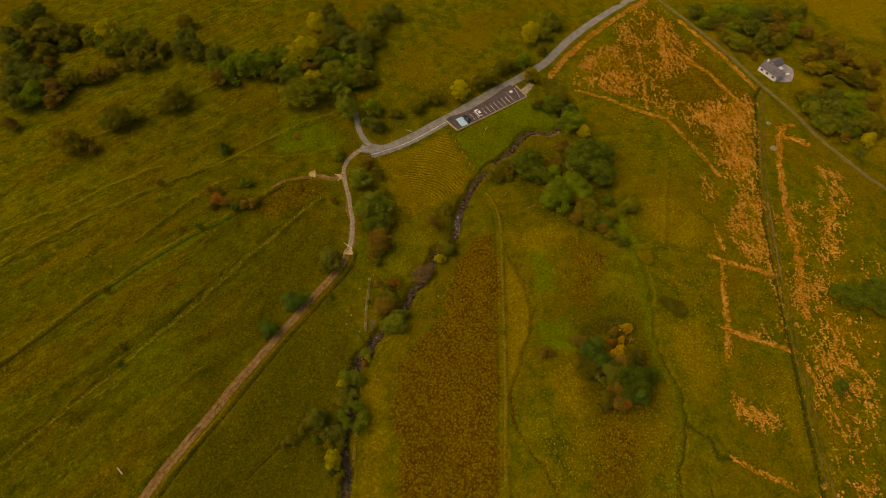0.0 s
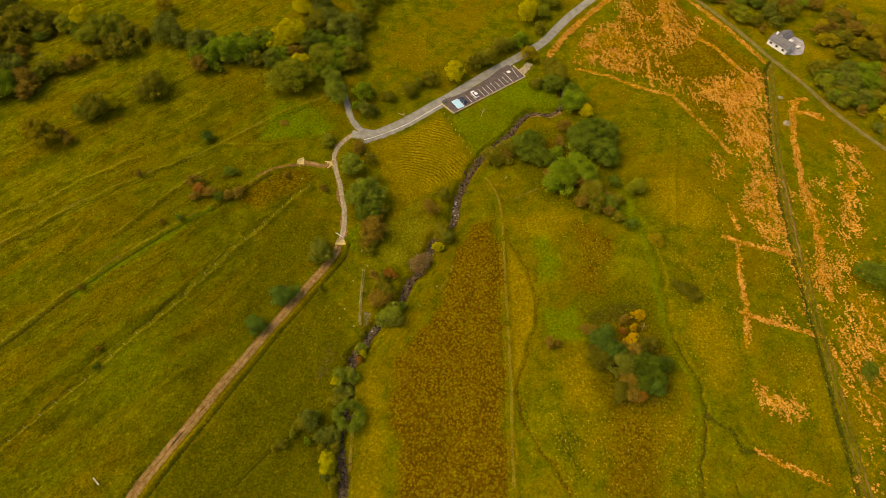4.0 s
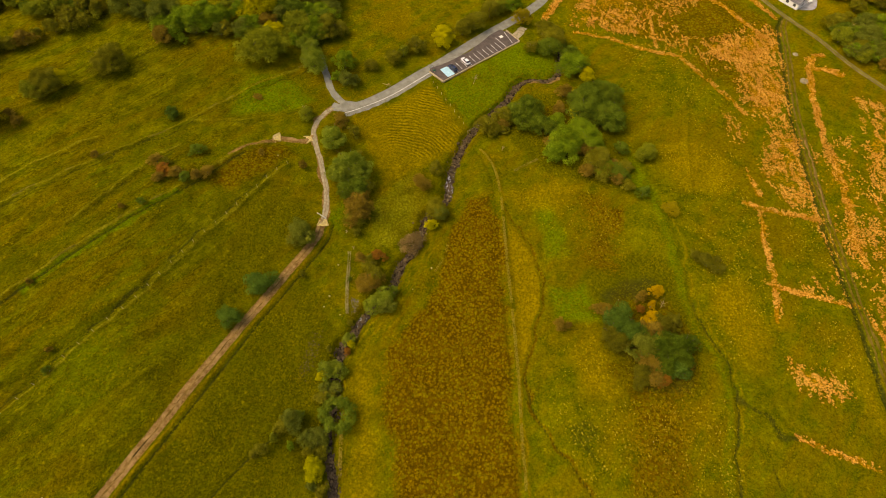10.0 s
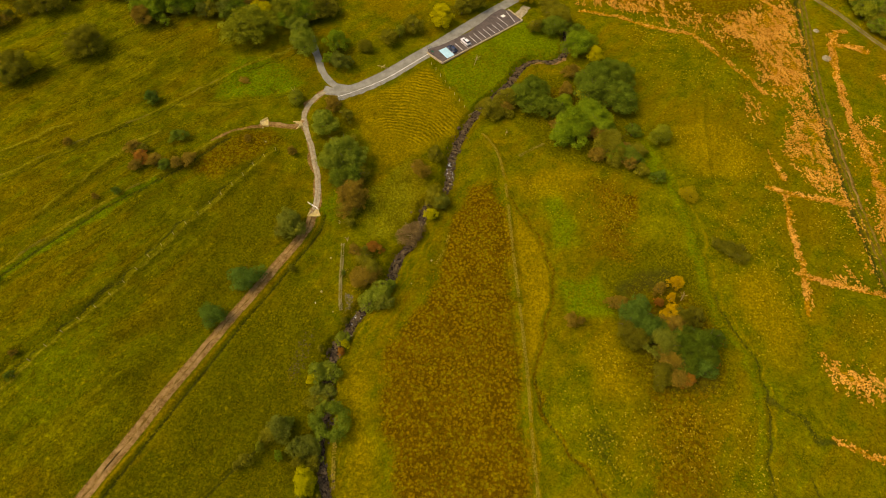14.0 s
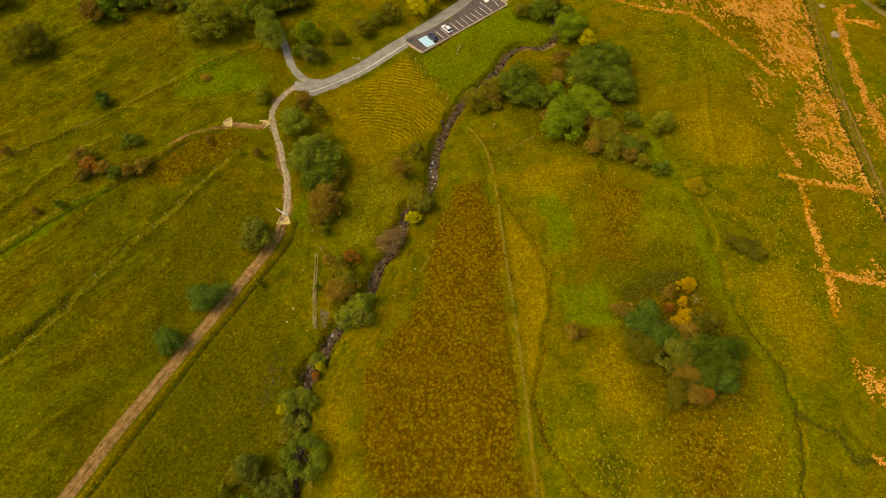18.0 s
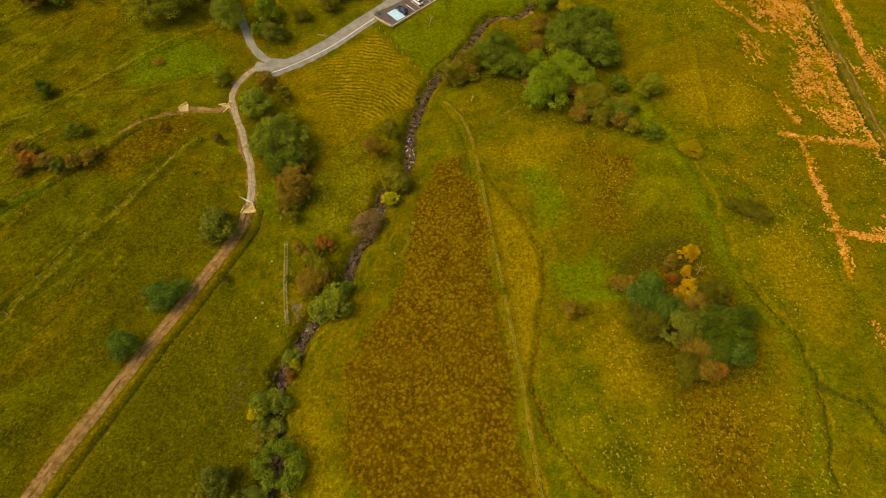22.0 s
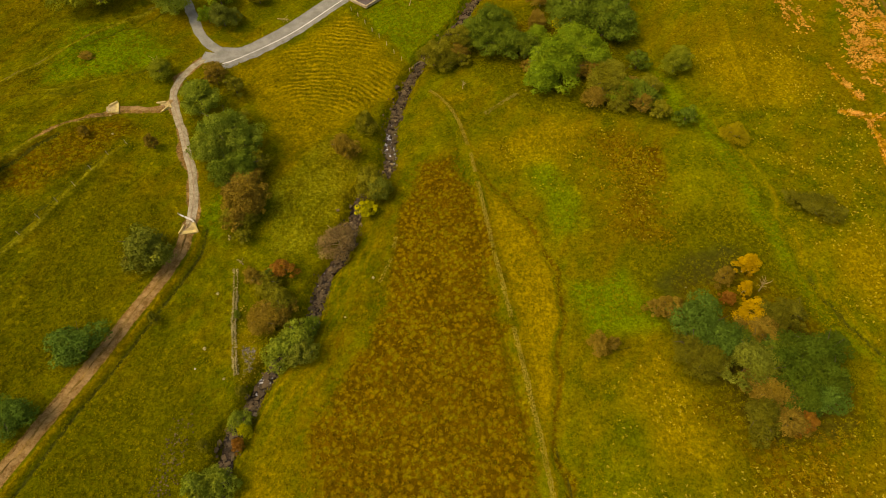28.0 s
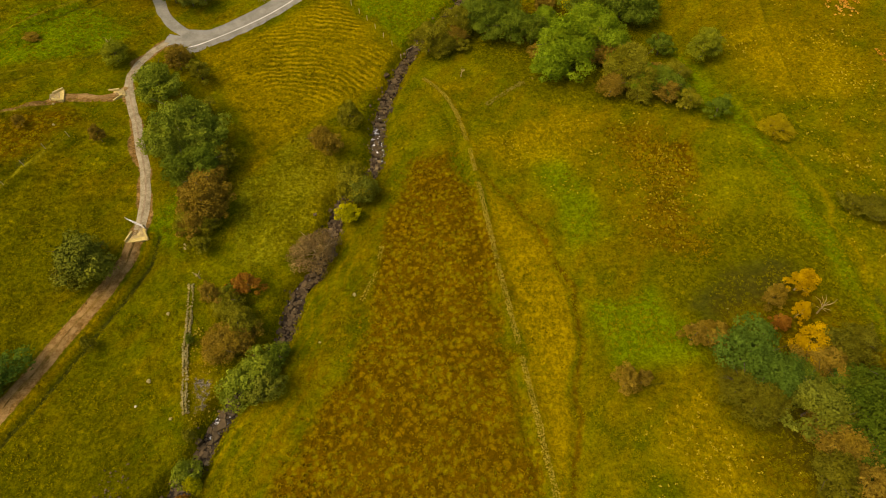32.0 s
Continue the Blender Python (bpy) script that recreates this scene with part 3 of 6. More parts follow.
# two open moor fields, then heath round the copses with shade painted in
MOOR_SHADE_FIELDS = [[(-34, 100), (-52, 122), (-75, 132), (-130, 90), (-200, 60), (-200, -40), (-72, -20), (-64, 28), (-50, 60), (-37, 88)], [(-20, 62), (-33, 86), (-46, 64), (-62, 28), (-66, 5), (-24, 5), (-24, 45)],
               [(43, 66), (45, 86), (58, 90), (68, 84), (70, 70), (64, 68), (50, 72)], [(62, 46), (70, 50), (72, 64), (68, 70), (66, 58)], [(44, 56), (47, 70), (50, 80), (62, 82), (69, 72), (70, 56), (66, 48), (52, 44)],
               [(24, 136), (30, 150), (36, 158), (50, 160), (62, 154), (68, 140), (64, 124), (70, 108), (60, 110), (40, 122)]]
EAST_DITCH = [(70.1, 108.7), (71.3, 99.8), (72.1, 89.5), (71.7, 80.0), (70.5, 72.1), (71.7, 64.5), (74.5, 56.6), (75.1, 51.4), (74.6, 45.0), (73.0, 39.7), (70.9, 34.5), (69.3, 27.3), (69.1, 24.7)]
EAST_BANKS = [[(73.6, 109.9), (83.2, 108.2), (93.4, 105.3)], [(88.5, 145), (84.8, 131.8), (80.8, 109.4)], [(33, 66.2), (39, 66.3), (45, 66.9)]]
MARSH = [(75.2, 46.1), (79.2, 42.3), (81.9, 37.6), (85.0, 35.8)]
MARSH_DITCH = [(77.7, 35.8), (77.8, 30.8), (77.5, 24.7)]
SIDE_DITCH = [(-33.5, 40.1), (-37.3, 36.0), (-40.4, 32.7), (-43.3, 29.0), (-46.0, 25.1)]
TROD = [(-8.5, 8), (-10.2, 30), (-12.0, 46), (-12.2, 56), (-9.5, 64), (-4, 73), (1.5, 84), (5.5, 96)]
CAR_PARK = [(2.0, 168.1), (5.6, 161.4), (34.5, 184.5), (32.0, 194.0)]


def ease(v):
    v = np.clip(v, 0.0, 1.0)
    return v * v * (3 - 2 * v)


def off_line(x, y, line):
    """Distance from a line, and on which side of it (+1: left of its run)."""
    line = np.array(line, float)
    best, side = np.full(x.shape, 1e9), np.zeros(x.shape)
    for (ax, ay), (bx, by) in zip(line[:-1], line[1:]):
        dx, dy = bx - ax, by - ay
        s = np.clip(((x - ax) * dx + (y - ay) * dy) / (dx * dx + dy * dy), 0, 1)
        ex, ey = x - ax - s * dx, y - ay - s * dy
        r = np.hypot(ex, ey)
        near = r < best
        best[near], side[near] = r[near], np.sign(dx * ey - dy * ex)[near]
    return best, side


def along(x, y, line, half, soft):
    """1 on a band round a line, 0 away from it."""
    line_xy = np.array(line, float)
    out, pad = np.zeros(x.shape), half + 2 * soft
    near = (x > line_xy[:, 0].min() - pad) & (x < line_xy[:, 0].max() + pad) & (y > line_xy[:, 1].min() - pad) & (y < line_xy[:, 1].max() + pad)
    if near.any():
        out[near] = ease(0.5 + (half - off_line(x[near], y[near], line)[0]) / (2 * soft))
    return out


def within(x, y, ring, soft):
    """1 inside a ring of corners, 0 outside, with a soft rim."""
    pts = np.array(ring, float)
    out = np.zeros(x.shape)
    near = (x > pts[:, 0].min() - soft) & (x < pts[:, 0].max() + soft) & (y > pts[:, 1].min() - soft) & (y < pts[:, 1].max() + soft)
    if not near.any():
        return out
    u, v = x[near], y[near]
    odd = np.zeros(u.shape, bool)
    for (ax, ay), (bx, by) in zip(pts, np.roll(pts, -1, 0)):
        if ay != by:
            odd ^= ((ay > v) != (by > v)) & (u < (bx - ax) * (v - ay) / (by - ay) + ax)
    rim = off_line(u, v, np.vstack([pts, pts[:1]]))[0]
    out[near] = ease(0.5 + np.where(odd, rim, -rim) / (2 * soft))
    return out


DICE = np.random.RandomState(7).rand(256, 256)


def lumps(x, y, size):
    """Smooth value noise of the given grain, 0 to 1."""
    u, v = x / size + 1000, y / size + 1000
    i, j = np.floor(u).astype(int), np.floor(v).astype(int)
    a, b = ease(u - i), ease(v - j)
    g = lambda p, q: DICE[p % 256, q % 256]
    return (g(i, j) * (1 - a) + g(i + 1, j) * a) * (1 - b) + (g(i, j + 1) * (1 - a) + g(i + 1, j + 1) * a) * b


def lie(x, y):
    """The broad lie of the land: a shallow valley."""
    x, y = np.asarray(x, float), np.asarray(y, float)
    d, side = off_line(x, y, VALLEY)
    spread = 75 + 60 * ease((y - 110) / 40) - 25 * ease((80 - y) / 40)
    z = -6.0 + np.where(side > 0, 6.5 * ease(d / 95), 9.5 * ease(d / spread))
    return z + 2.2 * ease((y - 130) / 50) * np.exp(-(((x - 25) / 35) ** 2)) + 0.012 * np.clip(d - 90, 0, 400)


def made_ground(x, y):
    """1 where the land was levelled for roads, tracks, the car park and the house."""
    m = np.zeros(np.shape(x))
    for line, half in ((ROAD, 3.0), (LANE, 2.2), (GRAVEL_TRACK, 1.6), (DIRT_TRACK, 1.6), (SPUR, 1.5)):
        m = np.maximum(m, along(x, y, line, half, 0.8))
    m = np.maximum(m, within(x, y, CAR_PARK, 1.5))
    return np.maximum(m, ease(1.6 - np.hypot(x - 147, y - 207) / 12))


def height(x, y):
    """The ground's height with stream bed, banks, ditches, ridges and tussocks."""
    x, y = np.atleast_1d(np.asarray(x, float)), np.atleast_1d(np.asarray(y, float))
    z, rough = lie(x, y), 1 - made_ground(x, y)
    d = off_line(x, y, STREAM)[0]
    bed = 1.5 * (1 - ease((d - 0.6 - 0.9 * lumps(x, y, 3.0)) / 1.5))
    z = z - bed - 0.5 * (1 - ease(d / 9.0))
    for line, up, half in ((BANK_A, 0.7, 0.9), (BANK_B, 0.55, 0.8), (BANK_C, 0.6, 0.9), (BANK_D, 0.8, 1.2), (BANK_E, 0.6, 1.0), (BANK_F, 0.55, 0.8), (BANK_G, 0.5, 0.7), (BANK_H, 0.5, 0.7), (CENTRAL_WALL, 0.4, 0.8), (STREAM_WALL, 0.3, 0.7)):
        z = z + up * along(x, y, line, half, 0.9) * rough
    for line, down, half in ((UPPER_DITCH, 0.4, 0.5), (LOWER_DITCH, 0.6, 0.4), (EAST_DITCH, 0.5, 0.5), (SIDE_DITCH, 0.5, 0.4), ([(px - 2.3, py) for px, py in RIGHT_TRACK], 0.6, 0.4)):
        z = z - down * along(x, y, line, half, 0.6)
    east = [(px - 1.6, py) for px, py in CENTRAL_WALL]
    z = z - 0.45 * along(x, y, east, 0.4, 0.7)
    for line in EAST_BANKS:
        z = z + 0.5 * along(x, y, line, 0.6, 0.8)
    side_ditch = [(px + 3.1, py - 0.9) for px, py in DIRT_TRACK]
    z = z - 0.55 * along(x, y, side_ditch, 0.35, 0.6) + 0.4 * along(x, y, [(px + 1.9, py - 0.6) for px, py in DIRT_TRACK], 0.3, 0.5) * rough
    z = z - 0.4 * along(x, y, [(px - 2.0, py) for px, py in BANK_B], 0.3, 0.7)
    small = 0.34 * (lumps(x, y, 1.7) - 0.5) + 0.5 * (lumps(x + 40, y, 5.0) - 0.5) + 0.9 * (lumps(x, y + 70, 17.0) - 0.5)
    u, v = 0.656 * x + 0.755 * y, -0.755 * x + 0.656 * y
    small = small + 1.1 * (lumps(u / 8.0, v, 3.2) - 0.5) * ease((-34 - x) / 30)
    return z + rough * small * ease(d / 6.0)


def spaced(lo, hi, step, far):
    """Even steps from lo to hi, then ever wider ones out to far."""
    core = list(np.arange(lo, hi + 1e-6, step))
    out, gap = [], step
    while not out or out[-1] < far:
        gap *= 1.25
        out.append((out[-1] if out else 0.0) + gap)
    return np.array([lo - v for v in reversed(out)] + core + [hi + v for v in out])


def sheet(name, verts, faces, mat, smooth=True):
    """A mesh object from arrays of corners and faces with one number of corners each."""
    me = bpy.data.meshes.new(name)
    verts, faces = np.asarray(verts, np.float32), np.asarray(faces, np.int32)
    me.vertices.add(len(verts))
    me.vertices.foreach_set("co", verts.ravel())
    n = faces.shape[1]
    me.loops.add(faces.size)
    me.loops.foreach_set("vertex_index", faces.ravel())
    me.polygons.add(len(faces))
    me.polygons.foreach_set("loop_start", np.arange(len(faces), dtype=np.int32) * n)
    me.polygons.foreach_set("use_smooth", np.full(len(faces), smooth))
    me.update(calc_edges=True)
    me.materials.append(mat)
    return me


def weight(me, name, values):
    me.attributes.new(name, "FLOAT", "POINT").data.foreach_set("value", np.asarray(values, np.float32))


def smooth_line(line, step):
    """Points at even steps along a rounded line, with the way and the run so far."""
    p = np.array(line, float)
    ext = np.vstack([2 * p[0] - p[1], p, 2 * p[-1] - p[-2]])
    out = []
    for a, b, c, d in zip(ext[:-3], ext[1:-2], ext[2:-1], ext[3:]):
        for s in np.linspace(0, 1, max(2, int(np.hypot(*(c - b)) / step * 2)), endpoint=False):
            out.append(0.5 * (2 * b + (c - a) * s + (2 * a - 5 * b + 4 * c - d) * s * s + (3 * b - a - 3 * c + d) * s ** 3))
    out = np.array(out + [p[-1]])
    run = np.r_[0, np.cumsum(np.hypot(*np.diff(out, axis=0).T))]
    t = np.arange(0, run[-1], step)
    xy = np.stack([np.interp(t, run, out[:, n]) for n in (0, 1)], 1)
    way = np.gradient(xy, axis=0)
    way /= np.hypot(*way.T)[:, None]
    return xy, way, t


def ribbon(line, half, step=1.0, lift=0.06, across=5, ragged=0.0, shift=0.0, level=None):
    """Corners and faces of a strip that lies on the land along a line."""
    xy, way, t = smooth_line(line, step)
    nrm = np.stack([-way[:, 1], way[:, 0]], 1)
    rows = []
    for k in np.linspace(-1, 1, across):
        wob = ragged * (lumps(t + 300 * k, t * 0 + 50 * k, 2.0) - 0.5) * 2 * abs(k)
        p = xy + nrm * (shift + k * half + wob * np.sign(k))[:, None]
        z = height(p[:, 0], p[:, 1]) if level is None else level(p[:, 0], p[:, 1])
        rows.append(np.c_[p, z + lift * (1 - 0.8 * (abs(k) > 0.99))])
    v = np.concatenate(rows)
    n = len(xy)
    i = np.arange(n - 1)
    faces = np.concatenate([np.stack([r * n + i, r * n + i + 1, (r + 1) * n + i + 1, (r + 1) * n + i], 1)[:, ::-1] for r in range(across - 1)])
    return v, faces


def structure(name, me, label, category):
    return tagged(new(name, me), label, category, kind="structure")


# ---------------------------------------------------------------- ground
gx, gy = spaced(-140.0, 160.0, 0.55, 2600.0), spaced(12.0, 240.0, 0.55, 2600.0)
X, Y = (a.ravel() for a in np.meshgrid(gx, gy))
nx, ny = len(gx), len(gy)
i, j = (a.ravel() for a in np.meshgrid(np.arange(nx - 1), np.arange(ny - 1)))
quads = np.stack([j * nx + i, j * nx + i + 1, (j + 1) * nx + i + 1, (j + 1) * nx + i], 1)
ground_mesh = sheet("ground", np.c_[X, Y, height(X, Y)], quads, GROUND)


def most(values):
    out = np.zeros(X.shape)
    for v in values:
        out = np.maximum(out, v)
    return out


stream_off = off_line(X, Y, STREAM)[0]
XW = X + 7.0 * (lumps(X, Y, 9.0) - 0.5) + 3.0 * (lumps(X + 9, Y, 3.0) - 0.5)
YW = Y + 7.0 * (lumps(X + 33, Y + 5, 9.0) - 0.5) + 3.0 * (lumps(X, Y + 21, 3.0) - 0.5)
XM, YM = X + 0.5 * (XW - X), Y + 0.5 * (YW - Y)
XN, YN = X + 2.0 * (lumps(X, Y, 3.0) - 0.5), Y + 2.0 * (lumps(X + 50, Y, 3.0) - 0.5)
bracken = most([0.8 * along(XN, YN, line, half * 0.9, 0.9) for half, line in BRACKEN_LINES] + [0.56 * within(XW, YW, BRACKEN_FIELDS[0], 3.5)] + [0.48 * within(XW, YW, ring, 3.5) for ring in BRACKEN_FIELDS[1:-2]] + [0.4 * within(XW, YW, ring, 3.5) for ring in BRACKEN_FIELDS[-2:]])
# the rings inside both copses brown the heath to deepen its painted shade
rush = most([0.85 * within(XN + 0.6 * (XW - X), YN, RUSH_FIELDS[0], 3.4)] + [0.62 * within(XW, YW, ring, 5.0) for ring in RUSH_FIELDS[1:3]] + [0.7 * along(XN, YN, LOWER_DITCH, 0.6, 0.6), 0.7 * along(XN, YN, UPPER_DITCH, 0.6, 0.7)] + [0.5 * within(XW, YW, RUSH_FIELDS[3], 4.0)] + [0.5 * within(XW, YW, [(45, 58), (48, 70), (52, 82), (60, 80), (68, 68), (69, 54), (62, 46), (52, 46)], 3.0), 0.66 * within(XM, YM, [(-66, 110), (-58, 124), (-47, 128.5), (-40, 125), (-46, 116), (-56, 106)], 3.5), 0.85 * within(XM, YM, [(53.6, 106), (59.2, 106), (57.6, 98.7), (51.3, 97.4)], 2.0), 0.48 * within(XW, YW, [(38, 140), (36, 152), (46, 154), (52, 142), (46, 134)], 3.0)] + [0.6 * within(XW, YW, RUSH_FIELDS[4], 6.0)])
weight(ground_mesh, "bracken", bracken)
weight(ground_mesh, "rush", rush)
weight(ground_mesh, "hill", ease((-34 - X - 0.25 * np.abs(Y - 110)) / 30))
weight(ground_mesh, "moor", most([0.85 * within(XW, YW, MOOR_SHADE_FIELDS[0], 8.0), 0.75 * within(XW, YW, MOOR_SHADE_FIELDS[1], 6.0), *(0.85 * within(XW, YW, ring, 4.0) for ring in MOOR_SHADE_FIELDS[2:])]))
weight(ground_mesh, "lush", most([0.62 * within(XN, YN, LUSH_FIELDS[0], 1.5)] + [much * within(XM, YM, ring, 3.0) for much, ring in zip((0.66, 0.6, 0.42, 0.7, 0.7, 0.6), LUSH_FIELDS[1:2] + LUSH_FIELDS[3:8])] + [0.38 * within(XW, YW, ring, 4.0) for ring in LUSH_FIELDS[8:]] + [0.7 * along(XN, YN, [(px + 2, py) for px, py in BANK_A[3:8]], 1.4, 1.2), 0.5 * along(XN, YN, [(px - 2.0, py) for px, py in EAST_DITCH], 1.3, 1.4), 0.42 * along(XW, YN, [(px + 2.6, py) for px, py in EAST_DITCH[5:]], 1.2, 1.4)]))
weight(ground_mesh, "gold", most([0.58 * within(XN, YN, GOLD_FIELDS[0], 3.0)] + [0.85 * within(XN, YN, GOLD_FIELDS[1], 1.2)] + [0.58 * within(XM, YM, ring, 5.0) for ring in GOLD_FIELDS[2:]]
       + [0.7 * along(XN, YN, line, half, 0.6) for line, half in (([(px + 0.7, py) for px, py in CENTRAL_WALL], 0.6),)] + [0.65 * along(X, Y, [(px + 2.0, py - 0.7) for px, py in DIRT_TRACK], 0.5, 0.5), 0.6 * along(XN, YN, [(px + 0.9, py) for px, py in EAST_DITCH], 0.35, 0.5), *(0.6 * along(XN, YN, [(px - off, py) for px, py in TROD], 0.35, 0.5) for off in (1.6, 3.5, 5.4, 7.2))]))
weight(ground_mesh, "ridge", most([0.52 * within(XM, YM, [(-18, 92), (-16, 108), (-10, 118), (-1, 122), (3, 112), (-3, 101), (-7.5, 91.5), (-13, 90)], 3.0), *(much * along(0.5 * (X + XN), 0.5 * (Y + YN), line, half, 0.55) for line, half, much in ((BANK_A, 0.5, 0.8), (BANK_B, 0.38, 0.85), (BANK_C, 0.5, 0.85), (BANK_D, 0.4, 0.7), (BANK_F, 0.5, 0.8), (BANK_G, 0.45, 0.75), (BANK_H, 0.4, 0.7), (BANK_E, 0.4, 0.6)))]))
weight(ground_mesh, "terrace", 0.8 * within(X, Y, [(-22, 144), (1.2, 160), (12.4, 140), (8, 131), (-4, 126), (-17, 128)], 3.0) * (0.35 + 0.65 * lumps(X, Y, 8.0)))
weight(ground_mesh, "soil", most([along(X, Y, DIRT_TRACK, 1.2, 0.8), 0.8 * along(X, Y, [(px, py - 0.9) for px, py in SPUR], 1.0, 0.8), 0.75 * along(XN, Y, GRAVEL_TRACK, 1.2, 0.6), 0.35 * along(XN, YN, LOWER_DITCH, 0.8, 0.6), 0.35 * along(X, Y, LANE, 1.6, 0.7),
       0.75 * along(X, Y, [(-60, 121), (-55, 125.5), (-48, 128.6)], 0.8, 0.8), 0.3 * along(X, Y, RIGHT_TRACK[5:9], 0.8, 0.6)]))
# ditch lines are peat; the two rings round the copse paint its shade
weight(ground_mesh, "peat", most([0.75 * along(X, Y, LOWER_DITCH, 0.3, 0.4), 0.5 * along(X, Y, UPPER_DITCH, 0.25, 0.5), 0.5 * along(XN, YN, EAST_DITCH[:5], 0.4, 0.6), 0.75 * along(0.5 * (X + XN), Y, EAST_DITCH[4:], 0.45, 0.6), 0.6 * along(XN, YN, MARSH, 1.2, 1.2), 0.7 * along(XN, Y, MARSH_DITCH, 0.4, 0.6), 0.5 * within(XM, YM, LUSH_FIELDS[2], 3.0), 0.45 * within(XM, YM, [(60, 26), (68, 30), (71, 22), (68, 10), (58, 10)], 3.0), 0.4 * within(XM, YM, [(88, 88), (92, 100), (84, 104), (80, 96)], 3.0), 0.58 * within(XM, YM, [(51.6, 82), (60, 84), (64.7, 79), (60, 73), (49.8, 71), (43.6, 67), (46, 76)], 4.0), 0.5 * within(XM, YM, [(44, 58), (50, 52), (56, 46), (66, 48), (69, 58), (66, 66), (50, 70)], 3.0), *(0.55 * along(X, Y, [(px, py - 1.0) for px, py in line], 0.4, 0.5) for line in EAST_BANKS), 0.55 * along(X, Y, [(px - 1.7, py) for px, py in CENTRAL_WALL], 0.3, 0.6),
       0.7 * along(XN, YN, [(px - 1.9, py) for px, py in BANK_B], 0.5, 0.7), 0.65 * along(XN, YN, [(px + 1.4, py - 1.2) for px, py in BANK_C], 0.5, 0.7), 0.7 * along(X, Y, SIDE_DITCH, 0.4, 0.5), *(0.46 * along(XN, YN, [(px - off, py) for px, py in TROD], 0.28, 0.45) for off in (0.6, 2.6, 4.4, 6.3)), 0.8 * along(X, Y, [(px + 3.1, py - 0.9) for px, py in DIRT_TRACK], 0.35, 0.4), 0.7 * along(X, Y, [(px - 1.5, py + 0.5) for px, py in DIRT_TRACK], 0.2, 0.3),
       # strip at px - 2.3: the ditch's shadow, painted dark beside the moor track
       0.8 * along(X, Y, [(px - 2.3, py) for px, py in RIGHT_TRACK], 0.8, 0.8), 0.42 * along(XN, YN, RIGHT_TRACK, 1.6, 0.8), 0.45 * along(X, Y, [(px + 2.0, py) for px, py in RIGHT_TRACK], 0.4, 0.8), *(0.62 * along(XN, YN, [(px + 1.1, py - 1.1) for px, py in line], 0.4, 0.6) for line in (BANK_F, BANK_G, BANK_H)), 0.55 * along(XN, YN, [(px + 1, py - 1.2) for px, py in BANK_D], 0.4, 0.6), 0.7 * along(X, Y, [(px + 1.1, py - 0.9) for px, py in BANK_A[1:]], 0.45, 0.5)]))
weight(ground_mesh, "scree", most([ease((1.5 - stream_off) / 1.2), 0.42 * along(XN, YN, [(-27.9, 64.7), (-30.3, 53.7)], 1.0, 1.0), 0.5 * within(X, Y, [(-21, 77), (-17.5, 76), (-18, 71), (-21, 70)], 1.0)]))
structure("ground", ground_mesh, "rough moorland grass with rushes and orange bracken", "grassland")

# ---------------------------------------------------------------- roads and tracks
structure("north_lane", sheet("north_lane", *ribbon(ROAD[:5], 1.15, lift=0.085, ragged=0.15), ASPHALT), "narrow asphalt lane between trees", "lane")
structure("road", sheet("road", *ribbon([(-29.5, 148.6), *ROAD[4:]], 1.95, lift=0.09), ASPHALT), "narrow worn grey asphalt country road", "road")
structure("road_verge", sheet("road_verge", *ribbon([(-27.6, 143.7), (-20.1, 148.1), (-12.3, 153.7), (-4.2, 160.7), (2.6, 166.8)], 0.9, lift=0.05, ragged=0.2), ASPHALT), "grey chipping verge beside the road", "verge")
structure("road_fork", sheet("road_fork", *ribbon([(-32.2, 147.6), (-29.5, 147.0), (-26.0, 147.0), (-21.0, 149.8)], 1.7, lift=0.07, ragged=0.3), ASPHALT), "widened asphalt apron at the road fork", "road")
structure("edge_line", sheet("edge_line", *ribbon(EDGE_LINE, 0.13, lift=0.13, across=3), PAINT), "white painted edge line along the road", "road marking")
structure("lane", sheet("lane", *ribbon(LANE, 1.0, lift=0.08, ragged=0.15), LANE_TOP), "narrow pale lane past the cottage", "lane")
structure("lane_crown", sheet("lane_crown", *ribbon(LANE, 0.4, lift=0.12, across=3, ragged=0.2), BLADES), "grassy crown along the middle of the lane", "grass")
structure("gravel_track", sheet("gravel_track", *ribbon(GRAVEL_TRACK, 0.76, step=0.6, lift=0.07, ragged=0.12), GRAVEL), "pale gravel farm track with wheel ruts", "track")
structure("track_crown", sheet("track_crown", *ribbon(GRAVEL_TRACK[3:], 0.26, lift=0.115, across=3, ragged=0.15), TRACK_MID), "brown earth crown between the wheel ruts", "track")
structure("dirt_track", sheet("dirt_track", *ribbon(DIRT_TRACK, 0.9, step=0.6, lift=0.06, ragged=0.4), DIRT), "brown earth track across the moor", "track")
structure("dirt_crown", sheet("dirt_crown", *ribbon(DIRT_TRACK, 0.2, step=0.6, lift=0.11, across=3, ragged=0.5), DIRT_DARK), "dark trodden strip between the wheel ruts", "track")
structure("gravel_spur", sheet("gravel_spur", *ribbon(SPUR, 0.62, lift=0.08, ragged=0.3), DIRT), "brown earth spur leading off the track", "track")
structure("moor_track", sheet("moor_track", *ribbon(RIGHT_TRACK, 0.3, lift=0.05, ragged=0.25, across=3, shift=0.75), RUTS), "worn wheel rut of a moor track", "track")
structure("moor_rut", sheet("moor_rut", *ribbon(RIGHT_TRACK, 0.3, lift=0.05, ragged=0.25, across=3, shift=-0.75), RUTS), "worn wheel rut of a moor track", "track")
